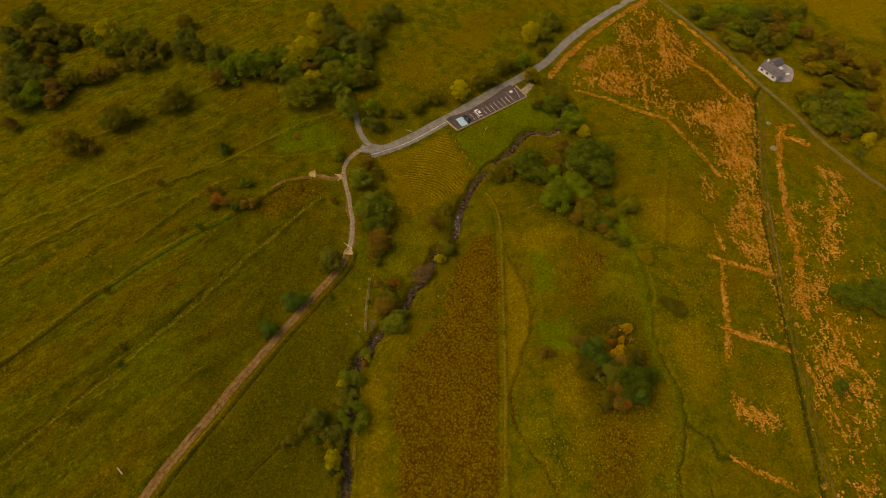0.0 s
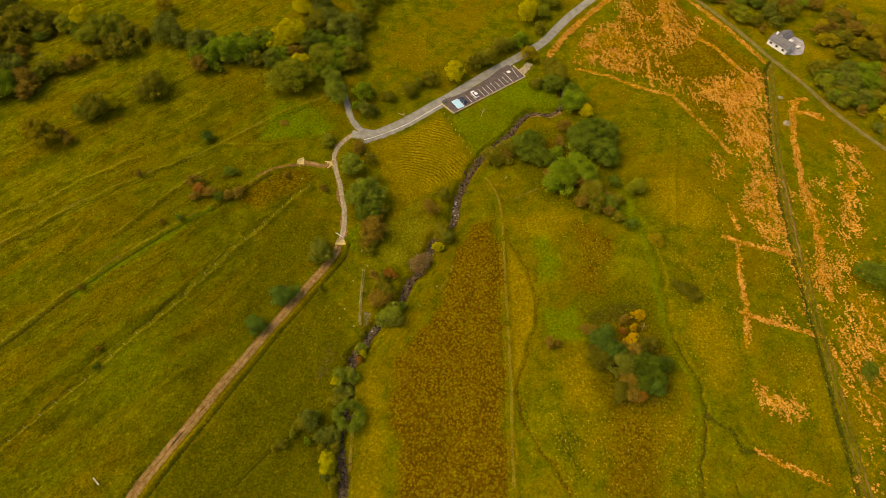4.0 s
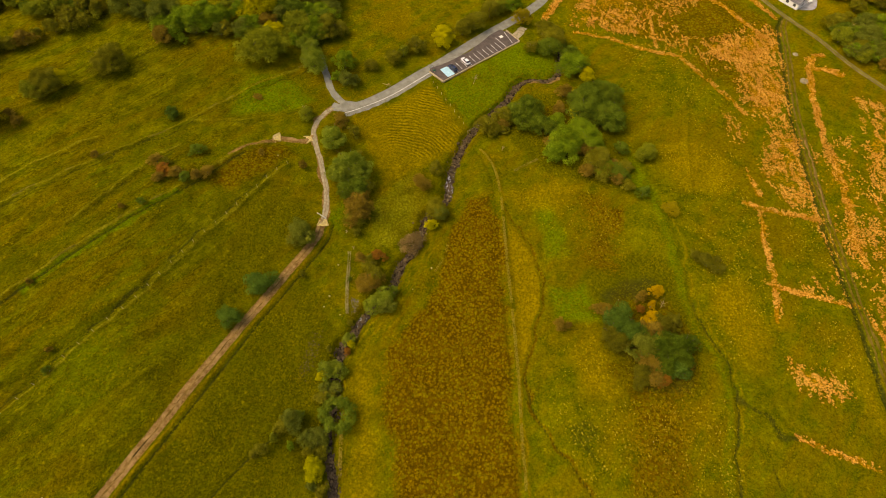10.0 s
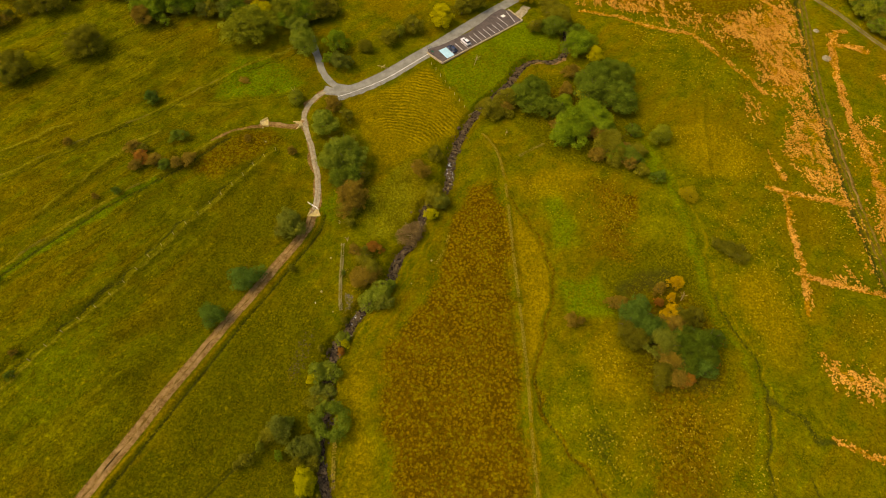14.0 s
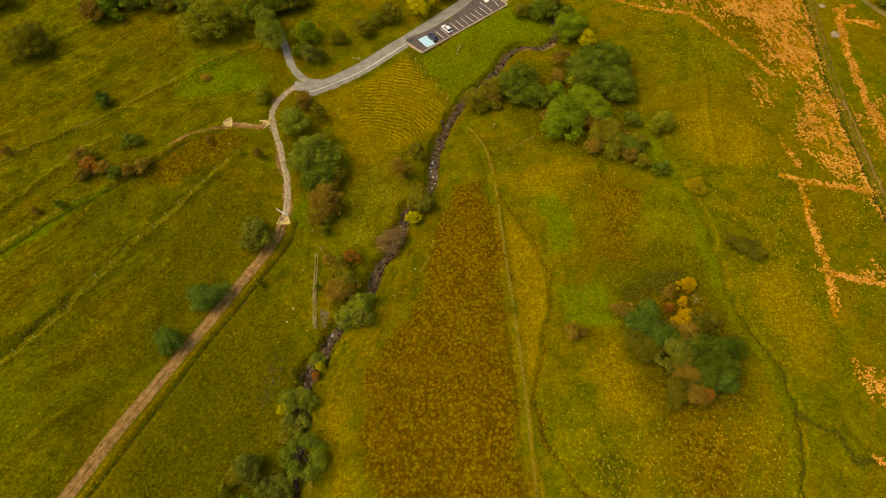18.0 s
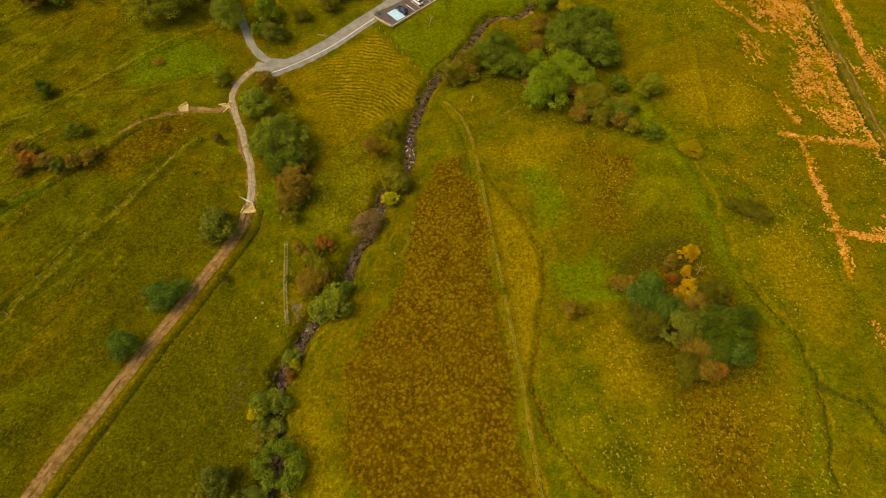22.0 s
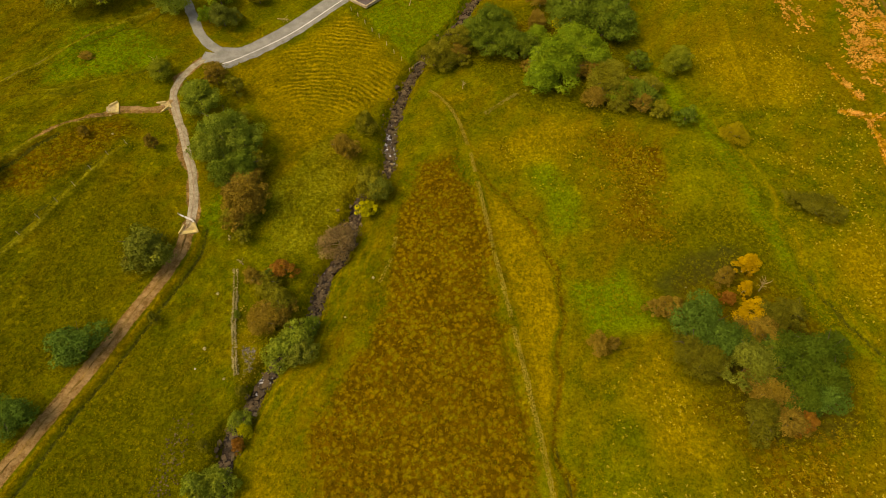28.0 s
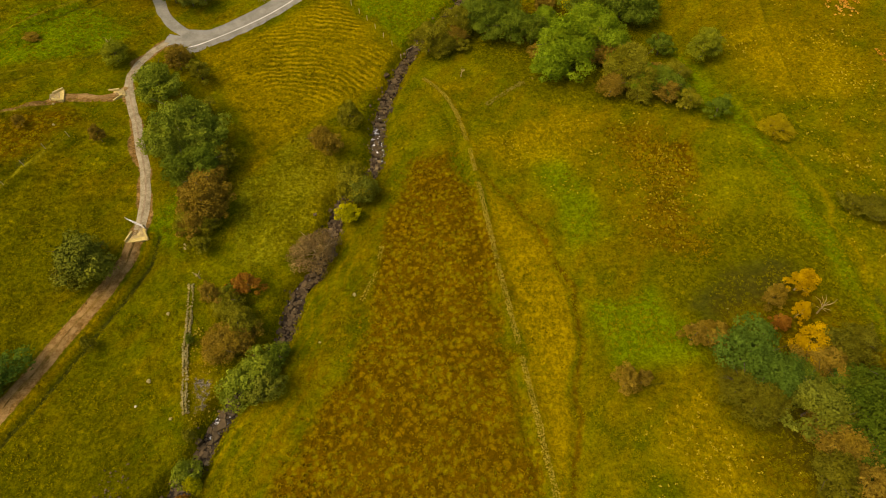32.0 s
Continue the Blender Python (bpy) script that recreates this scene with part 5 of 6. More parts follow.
WOODS = {  # x, y, crown radius, height, region by region
    "valley": {
        "dark": [(134.7, 90.4, 4.2, 7), (144.3, 90.1, 5.7, 8.7), (122.3, 59.3, 2.4, 4.9)],
        "brown": [(-28.7, 141.5, 1.8, 3), (-56.6, 148.6, 1.6, 1.5)],
                "deep": [(-44.4, 78.3, 3.6, 4.6), (-49.9, 67.6, 2.9, 4)],
        "sage": [(-39.8, 140.8, 2.6, 4.2)],
        "ring": [(-20.7, 43.9, 3.6, 5.4)],
        "drab": [(77.2, 83.8, 2.6, 3.6), (75, 86, 1.7, 3), (79.8, 81.6, 1.8, 3), (80.2, 84.6, 1.3, 2.4)],
        "mustard": [(72.2, 102.8, 2.4, 3.2), (36.8, 196.6, 3.4, 6.6)],
    },
    "north_west_wood": {
        "murky": [(-180.1, 186.1, 4.4, 7.9), (-176.6, 203.1, 4.1, 7.5), (-108.7, 189, 6.2, 10.3), (-103.3, 185.2, 3.5, 6.6), (-93.8, 183, 5.2, 8.9), (-73.6, 177, 2.4, 5.2), (-81.9, 176.2, 2.4, 5.2),
            (-66.4, 178.2, 3.4, 6.5), (-54.5, 188.5, 3.2, 6.3), (-51.5, 213.5, 5, 8.6)],
        "sage": [(-180, 198.1, 4.6, 8), (-149.8, 190, 3.5, 6.6), (-134.2, 187.3, 5, 8.5), (-129.7, 190.1, 5, 8.6), (-72.9, 191.3, 3.5, 6.6), (-56.7, 168, 7, 11.1)],
        "olive": [(-164, 189.8, 6.2, 10.3), (-155.3, 192, 4.6, 8), (-123.2, 187.2, 4.2, 7.6), (-118.7, 185.6, 2.8, 5.5), (-56.5, 221.2, 4.9, 8.4), (-52.5, 203.7, 4.4, 7.8)],
        "yellow": [(-142.1, 191.8, 5.5, 9.3), (-62.1, 191.4, 6.1, 10), (-65.9, 191, 3, 5.9), (-57.8, 199.4, 2.5, 5.3), (-55.4, 177.5, 3.6, 6.8), (-59.4, 213, 4.6, 7.9)],
        "mustard": [(-118.2, 188.1, 2.5, 5.3), (-115.4, 205.7, 3.6, 6.8)],
        "brown": [(-91.7, 171.4, 3.4, 6.4), (-58.8, 183.9, 3.2, 6.2)],
        "green": [(-88.4, 176.7, 4.3, 7.8), (-83.6, 179.3, 5.4, 9.1), (-80.7, 185.9, 4, 7.2), (-85.7, 172, 1.9, 4.5), (-75.6, 182.9, 4.4, 7.9), (-68.4, 188.6, 3.5, 6.6)],
    },
    "west_hedges": {
        "murky": [(-47.7, 207.5, 4.4, 7.9), (-44.3, 200.3, 4.4, 7.8), (-38.8, 202.7, 5.4, 9.2), (-36.7, 195.1, 3.8, 7), (-28.1, 228.8, 4.4, 7.8), (-27.8, 158, 2.8, 5.6), (-166.6, 165.2, 5.9, 9.8),
            (-159.1, 162.8, 5.4, 9.1), (-163.8, 156.4, 4.8, 8.3), (-158.8, 148.8, 3.4, 6.4)],
        "olive": [(-34.6, 208.5, 4.4, 7.9), (-37.3, 181.5, 4.9, 8.5), (-32.1, 184.3, 3, 5.9), (-124.9, 176.6, 3.1, 6.2), (-120, 178.4, 2.9, 5.8), (-130.1, 175, 2.6, 5.5), (-134.5, 171.9, 2.2, 4.8),
            (-140.9, 165.7, 2.6, 5.4), (-145.5, 164.4, 3.5, 6.6), (-163, 179.7, 3.4, 6.5), (-163, 173.4, 2.6, 5.4), (-174, 172.8, 4.1, 7.3)],
        "sage": [(-34.9, 220, 5.2, 8.7), (-46.7, 181.5, 5.2, 8.9), (-147.6, 161.3, 3, 5.9), (-148.1, 160.1, 2.5, 5.3)],
        "green": [(-40.5, 180.5, 5, 8.6), (-155.4, 154.2, 4.8, 8.3)],
        "brown": [(-137.3, 168, 3.1, 6), (-159.2, 173.8, 2.6, 5.4), (-149.4, 156.7, 4.3, 7.8), (-148.9, 151.8, 3, 5.8)],
    },
    "roadside": {
        "olive": [(-104.6, 156.6, 5.3, 9), (-120.3, 144.6, 4.7, 8.2), (-4.4, 176.9, 3.4, 6.5), (-12.1, 169.8, 2.9, 5.7), (-19.9, 165.9, 2.4, 5.1), (13.1, 187.7, 3.5, 6.6), (17.9, 191.4, 4.1, 7.3),
            (24.1, 199, 4.1, 7.5), (42.5, 215.5, 2.6, 5.5)],
        "sage": [(-123.2, 141.7, 3.7, 6.9), (-8.9, 174, 2.2, 4.9), (28.1, 202.1, 3.1, 6), (44.7, 226.4, 3.6, 6.7), (47.9, 236.7, 4.8, 8.3)],
        "yellow": [(-117.6, 147.4, 3.4, 6.4), (6, 181.6, 4.2, 7.6), (37.8, 226, 4.7, 8.1)],
        "mustard": [(-134, 131.2, 5.4, 9.1)],
        "brown": [(-125.3, 130.6, 1.7, 4.2), (-158.7, 139.3, 2.6, 5.4)],
        "deep": [(-80.7, 136.8, 1.8, 4.2)],
        "green": [(33.2, 205.6, 3.7, 6.8)],
    },
    "cottage_wood": {
        "murky": [(119.5, 248.6, 3.7, 6.9), (124, 239.5, 2.8, 5.7), (128.7, 240.1, 3.1, 6), (142.2, 236.2, 3.7, 6.8), (147.6, 243.7, 5.5, 9.2), (161.1, 246.3, 4.3, 7.7), (145.1, 227.4, 3.6, 6.7),
            (146.5, 220.5, 3, 5.9), (171.5, 251.8, 3.2, 6.2)],
        "green": [(132.1, 245.6, 4.9, 8.4), (138.5, 245.2, 5.5, 9.2)],
        "olive": [(156.1, 248.1, 4.3, 7.7), (129, 229, 3.4, 6.4), (138, 221, 3, 5.9), (152.5, 226, 3.6, 6.7), (165.7, 242.8, 3.7, 6.9), (178.1, 230.9, 3.1, 6), (181.5, 225.2, 2.8, 5.6),
            (184.6, 219, 3, 5.9), (174.4, 212.4, 2.6, 5.5), (166, 211, 2.2, 4.8)],
        "sage": [(131.6, 224, 3.8, 7)],
        "brown": [(139.5, 216, 1.9, 4.4), (168.6, 234.5, 3.4, 6.4), (170.4, 219.8, 3, 5.9), (187.8, 215, 3.2, 6.3), (191.5, 211.4, 3.2, 6.2), (185.8, 199.5, 3.1, 6)],
        "mustard": [(177.6, 207, 2.9, 5.8), (184.2, 205, 3.1, 6.2)],
    },
    "lane_wood": {
        "olive": [(153.4, 188.9, 3.8, 7), (160.1, 192.5, 2.3, 5), (167.4, 200, 2.9, 5.7), (169.8, 171.8, 3.6, 6.8), (175.4, 171.7, 4.4, 7.8)],
        "sage": [(153.1, 180.4, 3.5, 6.6), (157, 169.3, 2.6, 5.5)],
        "murky": [(164.7, 187.6, 4.3, 7.7), (160.9, 178.2, 5.2, 8.9), (163.5, 170.9, 4.1, 7.5), (157.1, 171.2, 3.1, 6.2), (153.6, 173, 2.2, 4.9), (165, 156.5, 2, 4.8)],
        "green": [(169.1, 186.5, 4.3, 7.7), (168.8, 179.2, 4.7, 8.2), (177.1, 189.9, 2.8, 5.6)],
        "brown": [(177.9, 183.6, 4, 7.2), (162.5, 165.6, 2.2, 4.8)],
        "yellow": [(170.9, 164.1, 2.9, 5.7)],
        "mustard": [(184.1, 189, 2.8, 5.6)],
    },
    "copse": {
        "brown": [(47, 69.5, 2.2, 5.3), (45.3, 70.3, 1.6, 4.4), (54.1, 55.1, 1.5, 4.2), (55.2, 50.5, 2.2, 5.3), (57.2, 73.6, 1.5, 4.2), (34.6, 65.7, 1.7, 4.5), (36.8, 65.7, 1, 3.6)],
        "deep": [(49.5, 66.3, 4.1, 7.8), (51.2, 63.1, 3.3, 6.8), (54.4, 62.8, 1.7, 4.5)],
        "drab": [(46.7, 62.4, 2.5, 5.7), (48.5, 60.2, 2.7, 5.9), (60.3, 65, 2.7, 5.9), (63.5, 65.8, 2.1, 5), (52.4, 51.7, 2.5, 5.6), (51.4, 49.8, 1.6, 4.3)],
        "grey": [(53.9, 58.8, 3.6, 7.2)],
        "dusky": [(60.2, 61.8, 1.7, 4.6), (62.3, 58.7, 3.5, 7), (58.2, 56.5, 3.3, 6.9), (62.3, 55.1, 3, 6.2), (58.6, 53.4, 2.6, 5.8), (66.5, 59.7, 2.1, 5.2)],
        "rust": [(57.7, 50.2, 1.5, 4.2), (64.5, 53.6, 0.9, 3.3), (56.2, 70, 1.1, 3.9)],
        "gold": [(58, 66.6, 2.1, 5), (59.3, 71, 1.2, 3.9), (61.2, 74.8, 1.7, 4.6)],
    },
    "stream_wood": {
        "dark": [(33.1, 145.8, 5, 8.5), (36.5, 140.3, 3.8, 6.8), (32, 142, 3.2, 6), (54, 148, 6.7, 10.8), (60.3, 150.9, 6.2, 10), (59.8, 141.8, 5.6, 9.3), (61.6, 139.9, 3.8, 6.9),
            (65.5, 109.4, 2, 4.5), (40.1, 138, 3.2, 6), (62.5, 128.3, 2.3, 5), (52.7, 176.3, 3, 5.9)],
        "olive": [(48.3, 184.4, 4.3, 7.6), (44.8, 190.8, 3.2, 6.2), (53.8, 121.8, 4.5, 7.8), (19.6, 140.1, 3.5, 6.6), (26, 143.7, 3.5, 6.6), (61.4, 112.4, 2, 4.5), (38.3, 178.8, 2.4, 5.1)],
        "green": [(52.2, 168.1, 5.1, 8.7), (44.1, 129.2, 6.2, 10), (50.1, 133, 5.5, 9.1), (41.4, 126.9, 4, 7.1), (56.3, 119.6, 2.8, 5.6)],
        "yellow": [(57.1, 163.9, 2.9, 5.8), (50.2, 145.1, 2, 4.5)],
        "brown": [(50.2, 119.1, 2.4, 5.1), (59, 114.9, 2, 4.5), (48, 155.8, 2.4, 5.2), (45.1, 147.7, 2.4, 5.1)],
        "sage": [(69.5, 125.1, 3.2, 6.2)],
    },
    "stream_side": {
        "willow": [(-29.5, 129, 3.9, 7.5), (-23.5, 117.2, 4.8, 8.9), (-26.2, 114.1, 3.1, 6.3), (-20.6, 115.3, 3.6, 7.2), (-15.8, 88, 0.9, 3.1), (-12.1, 74.6, 3.6, 7), (-20, 64, 1.8, 4.4),
            (-20.8, 81.2, 0.6, 2.7)],
        "olive": [(-23.7, 134.2, 2.1, 4.9), (-17.6, 111.5, 2, 4.8), (-20.3, 95.9, 1.3, 3.7), (-37, 92.2, 2.5, 5.5), (2.9, 121.4, 2.4, 5.4), (3.1, 105.2, 3.8, 7.4), (-13.9, 82.4, 2.4, 5.4),
            (-19.9, 68.4, 0.9, 3.1), (-33.9, 82, 1, 3.2)],
        "brown": [(-28, 137.6, 2.1, 4.9), (-19.1, 102.1, 3.5, 7), (-21.1, 99.3, 2.1, 4.9), (-1.5, 114.8, 2.6, 5.6), (-18.3, 87.6, 1.8, 4.4), (-16.5, 80.2, 1.7, 4.3), (-37.4, 117.6, 1.3, 3.7)],
        "dark": [(-23.3, 109.5, 2.8, 6), (-19.6, 110.3, 3, 6.3), (-8.9, 77.6, 1.7, 4.3)],
        "grey": [(-35.1, 93.3, 4.1, 7.8), (4.1, 103.7, 2.5, 5.4), (-10.7, 72.6, 2.3, 5.2)],
        "lime": [(1.5, 99.7, 1.6, 4.2), (-19.1, 62.6, 1.1, 3.5)],
        "bare": [(-3.8, 93.6, 3.4, 6.8)],
        "rust": [(-13.5, 88.5, 1.9, 4.5), (-14.9, 79.9, 1.1, 3.5), (-20, 60.5, 1, 3.3)],
    },
    "hillside": {
        "brown": [(-79.5, 116.1, 2.1, 3.3), (-72.6, 111.3, 2.1, 3.2), (-76.9, 109.1, 1.8, 3), (-66.9, 110.7, 1.6, 2.8), (-64, 112.4, 2, 3.1), (-97.8, 117.8, 1.3, 2.6), (-84.1, 98.7, 0.9, 2.2),
            (-50.5, 122.2, 1.2, 2.5), (-100.3, 75.3, 0.9, 2.2), (-88.4, 56.8, 0.8, 2.1), (-129.3, 134.5, 1.6, 2.8)],
        "rust": [(-76, 112.1, 2.3, 3.4)],
        "dark": [(-69.6, 109.5, 1.9, 3.1), (-68.7, 120.7, 2.2, 3.3), (-80.5, 137.1, 2.1, 3.2), (-79, 100.2, 1.3, 2.5), (-87.2, 51.8, 0.9, 2.2)],
        "olive": [(-77.2, 115.8, 1.5, 2.7)],
    },
    "stream_foot": {
        "willow": [(-22.6, 55.3, 2.7, 5.6), (-24, 48.9, 1.4, 3.7), (-25, 55, 2.2, 5), (-29.6, 43.7, 1.3, 3.7)],
        "yellow": [(-25.4, 53.6, 1.4, 3.8)],
        "olive": [(-24.6, 60.8, 0.9, 3.1), (-33, 40.7, 1.8, 4.4), (-26.9, 35.4, 1.2, 3.4), (-36.7, 35.5, 1.4, 3.8), (-38.4, 34.5, 1.1, 3.4), (-22.8, 27.1, 1.6, 4.1)],
        "murky": [(-31.1, 42, 2.6, 5.5), (-27.6, 38.4, 1.8, 4.4), (-25.1, 28.1, 1.1, 3.4)],
        "green": [(-30.7, 36.5, 1, 3.3)],
        "lime": [(-24.7, 31.5, 2.4, 5.2)],
        "sage": [(-34.7, 38.2, 1, 3.3)],
    },
    "lane_head": {
        "willow": [(-39.5, 163.6, 4.4, 8.5), (-41.9, 170.8, 4, 7.9)],
        "green": [(-29.1, 166.3, 3.6, 7.3), (-31.4, 159.4, 1.9, 4.7)],
        "murky": [(-25.1, 158.4, 1.7, 4.5)],
    }}
for region in WOODS.values():
    for kind, places in region.items():
        for spot in places:
            plant(kind, *spot)

# undergrowth that fills the thickets
THICKETS = [  # middle, half sizes, number, kinds
    (57, 58, 7.0, 7.0, 12, ("dark", "deep", "dark", "brown")), (50, 140, 12, 14, 12, ("dark", "brown", "green")), (58, 119, 5, 5, 5, ("brown", "olive", "dark")),
    (-22.5, 116, 3.2, 9, 7, ("dark", "olive")), (-21, 104, 2.5, 6, 5, ("brown", "olive")), (-16.5, 84, 2.5, 5, 5, ("olive", "brown")),
    (-24.5, 45, 3.5, 13, 7, ("murky", "olive")), (-47, 195, 12, 20, 20, ("dark", "olive", "green")), (-80, 182, 18, 6, 12, ("dark", "olive", "green")), (-128, 188, 18, 5, 9, ("olive", "dark", "sage")),
    (-160, 160, 14, 11, 12, ("dark", "olive", "brown")), (-165, 186, 14, 10, 9, ("olive", "dark")), (143, 238, 22, 10, 18, ("dark", "olive", "green", "brown")),
    (164, 180, 12, 13, 14, ("green", "olive", "dark")), (176, 216, 15, 14, 16, ("brown", "olive", "drab", "mustard")), (46, 187, 5, 8, 6, ("dark", "olive")), (23, 142, 4, 4, 4, ("brown", "olive"))]
rng = np.random.RandomState(21)
for mx, my, hx, hy, number, kinds in THICKETS:
    for k in range(number):
        a, r = rng.uniform(0, 6.283), math.sqrt(rng.uniform(0, 1))
        x, y = mx + hx * r * math.cos(a), my + hy * r * math.sin(a)
        if made_ground(np.array([x]), np.array([y]))[0] < 0.05 and off_line(np.array([x]), np.array([y]), ROAD)[0][0] > 4.5 and off_line(np.array([x]), np.array([y]), LANE)[0][0] > 4.0 and math.hypot(x - 147, y - 207) > 13:
            size = rng.uniform(1.5, 3.4) if my < 170 else rng.uniform(2.2, 4.6)
            plant(kinds[k % len(kinds)], round(x, 1), round(y, 1), size, size * 1.1 + 1.2)

# ---------------------------------------------------------------- walls and stones
stone_wall("central_field_wall", CENTRAL_WALL, 0.2, 0.55, 0.17, "low tumbled dry stone wall overgrown with grass", 0.24, 1, TAN_STONE)
stone_wall("stream_wall", STREAM_WALL, 0.5, 0.55, 0.22, "grey dry stone wall beside the stream", 0.06, 2)
stone_wall("hillside_wall", BANK_C, 0.2, 0.3, 0.17, "ruined stone wall along a grassy bank", 0.66, 3, MOSSY)
stone_wall("pasture_wall", BANK_A[3:7], 0.2, 0.3, 0.18, "collapsed stone wall on a green bank", 0.62, 4, MOSSY)
stone_wall("meadow_wall", [(-19.8, 40.6), (-19.6, 35.7), (-19.3, 30.3)], 0.5, 0.5, 0.3, "short pale stone wall by the stream", 0.1, 5, TAN_STONE)
stone_wall("copse_wall", [(28, 122), (33, 125), (38, 127.5)], 0.3, 0.5, 0.28, "old mossy stone wall near the trees", 0.4, 6, MOSSY)
stone_wall("corner_wall", [(-28.5, 98.2), (-25.5, 97.8), (-22.8, 96.6)], 0.4, 0.5, 0.3, "tumbled stones of an old field corner", 0.3, 7)
stone_wall("bank_stones", [(6.4, 93.5), (5.6, 91.0), (4.8, 88.6), (2.6, 84.8), (1.0, 81.8)], 0.2, 0.4, 0.2, "pale stones along the stream bank", 0.42, 8, TAN_STONE)

rng = np.random.RandomState(11)
sxy, sway, st = smooth_line(STREAM, 0.28)
sxy = np.repeat(sxy[sxy[:, 1] > 15], 4, 0)
spread = rng.normal(0, 1.0, len(sxy))
sxy = sxy + rng.normal(0, 0.3, sxy.shape) + np.c_[spread, 0.3 * spread] * 0.85
tagged(new("stream_rocks", stones("stream_rocks", rng, np.c_[sxy, height(sxy[:, 0], sxy[:, 1]) + 0.08], rng.gamma(3.0, 0.10, len(sxy)) + 0.14, ROCK)), "dark wet rocks in the stream bed", "rocks", kind="stuff")
dry = rng.rand(len(sxy)) < 0.05
dxy = sxy[dry] + rng.normal(0, 0.35, (dry.sum(), 2))
tagged(new("dry_stones", stones("dry_stones", rng, np.c_[dxy, height(dxy[:, 0], dxy[:, 1]) + 0.16], rng.gamma(3.0, 0.07, len(dxy)) + 0.12, BED_STONE)), "pale dry stones along the stream bed", "rocks", kind="stuff")
pxy = np.c_[rng.uniform(-1.6, 1.6, 160), rng.uniform(-1.6, 1.6, 160)] + np.linspace((-27.9, 64.7), (-30.3, 53.7), 160)
tagged(new("scree", stones("scree", rng, np.c_[pxy, height(pxy[:, 0], pxy[:, 1]) + 0.04], rng.uniform(0.1, 0.26, 160), ROCK)), "scattered grey stones in the grass", "stones", kind="stuff")
pxy = np.c_[rng.uniform(-21, -17.3, 140), rng.uniform(70, 84, 140)]
tagged(new("rubble", stones("rubble", rng, np.c_[pxy, height(pxy[:, 0], pxy[:, 1]) + 0.04], rng.uniform(0.1, 0.26, 140), TAN_STONE)), "loose wall rubble above the stream", "stones", kind="stuff")


def boulder(x, y, size, seed):
    bm = bmesh.new()
    bmesh.ops.create_icosphere(bm, subdivisions=2, radius=size)
    for v in bm.verts:
        v.co *= 0.8 + 0.5 * noise.noise(v.co / size * 1.3 + Vector((seed, 0, 0)))
        v.co.z *= 0.65
    ob = part("boulder", bm, STONE if seed % 3 else PALE_ROCK, None, "pale boulder lying in rough grass")
    ob.matrix_world = pose(x, y, ground_at(x, y) + size * 0.25, 0, 0, seed * 50)
    return tagged(ob, category="boulder", group="boulders in the grass")


for n, (x, y, s) in enumerate([(-26.2, 76.5, 0.5), (-24.6, 86.0, 0.45), (-27.3, 73.2, 0.3), (-22.9, 71.2, 0.4), (1.6, 85.8, 0.5), (51.8, 73.9, 0.2), (-45.6, 121.8, 0.45), (-47.6, 128.0, 0.4), (52.5, 36.5, 0.2), (-3.6, 79.0, 0.3)]):
    boulder(x, y, s * 0.7, n + 1)

# ---------------------------------------------------------------- car park
side_a, side_b = Vector((5.6, 161.4)), Vector((34.5, 184.5))
run = (side_b - side_a).normalized()
inward = Vector((-run.y, run.x))
turn_deg = math.degrees(math.atan2(run.y, run.x))
park_z = ground_at(18, 176) + 0.12


def on_park(u, v):
    """A place u metres along the car park's outer side and v metres in from it."""
    return side_a + run * u + inward * v


park = tagged(new("car_park"), "small dark asphalt car park with painted bays", "car park", kind="structure")
corners = [(0, -0.0), (36.99, 0.0), (37.5, 6.0), (36.0, 9.6), (0.8, 8.4), (-0.6, 7.2)]
bm = bmesh.new()
low = [bm.verts.new((*on_park(u, v), park_z - 0.4)) for u, v in corners]
top = [bm.verts.new((*on_park(u, v), park_z)) for u, v in corners]
bm.faces.new(top)
for n in range(len(corners)):
    bm.faces.new((low[n], low[(n + 1) % len(corners)], top[(n + 1) % len(corners)], top[n]))
part("asphalt_slab", bm, TAR, park)
BAY, FIRST = 2.13, 7.6
for n in range(12):
    deep = 6.4 if n == 11 else 4.4
    p = on_park(FIRST + BAY * n, 0.5 + deep / 2)
    part("bay_line", block(bmesh.new(), p.x, p.y, park_z + 0.006, 0.13, deep, 0.012, turn_deg - 4), PAINT, park, "white painted bay line")
p = on_park(35.2, 4.0)
part("end_line", block(bmesh.new(), p.x, p.y, park_z + 0.006, 0.13, 6.6, 0.012, turn_deg - 16), PAINT, park, "white painted end line")
p = on_park(33.4, 6.0)
part("bay_symbol", block(bmesh.new(), p.x, p.y, park_z + 0.006, 1.5, 1.3, 0.012, turn_deg), PAINT, park, "white painted bay symbol")
p = on_park(4.4, 3.0)
part("blue_bay", block(bmesh.new(), p.x, p.y, park_z + 0.005, 3.1, 4.9, 0.01, turn_deg - 4), BLUE_PAINT, park, "light blue painted reserved bay")
for n, (u0, v0, u1, v1) in enumerate([(-0.1, -0.2, 37.1, -0.2), (-0.1, -0.1, -0.7, 7.2), (37.1, -0.1, 37.6, 7.8)]):
    a, b = on_park(u0, v0), on_park(u1, v1)
    mid, span = (a + b) / 2, b - a
    part("kerb", block(bmesh.new(), mid.x, mid.y, park_z - 0.12, span.length, 0.42, 0.62, math.degrees(math.atan2(span.y, span.x)), 0.03), TIMBER, park, "pale raised kerb edging")
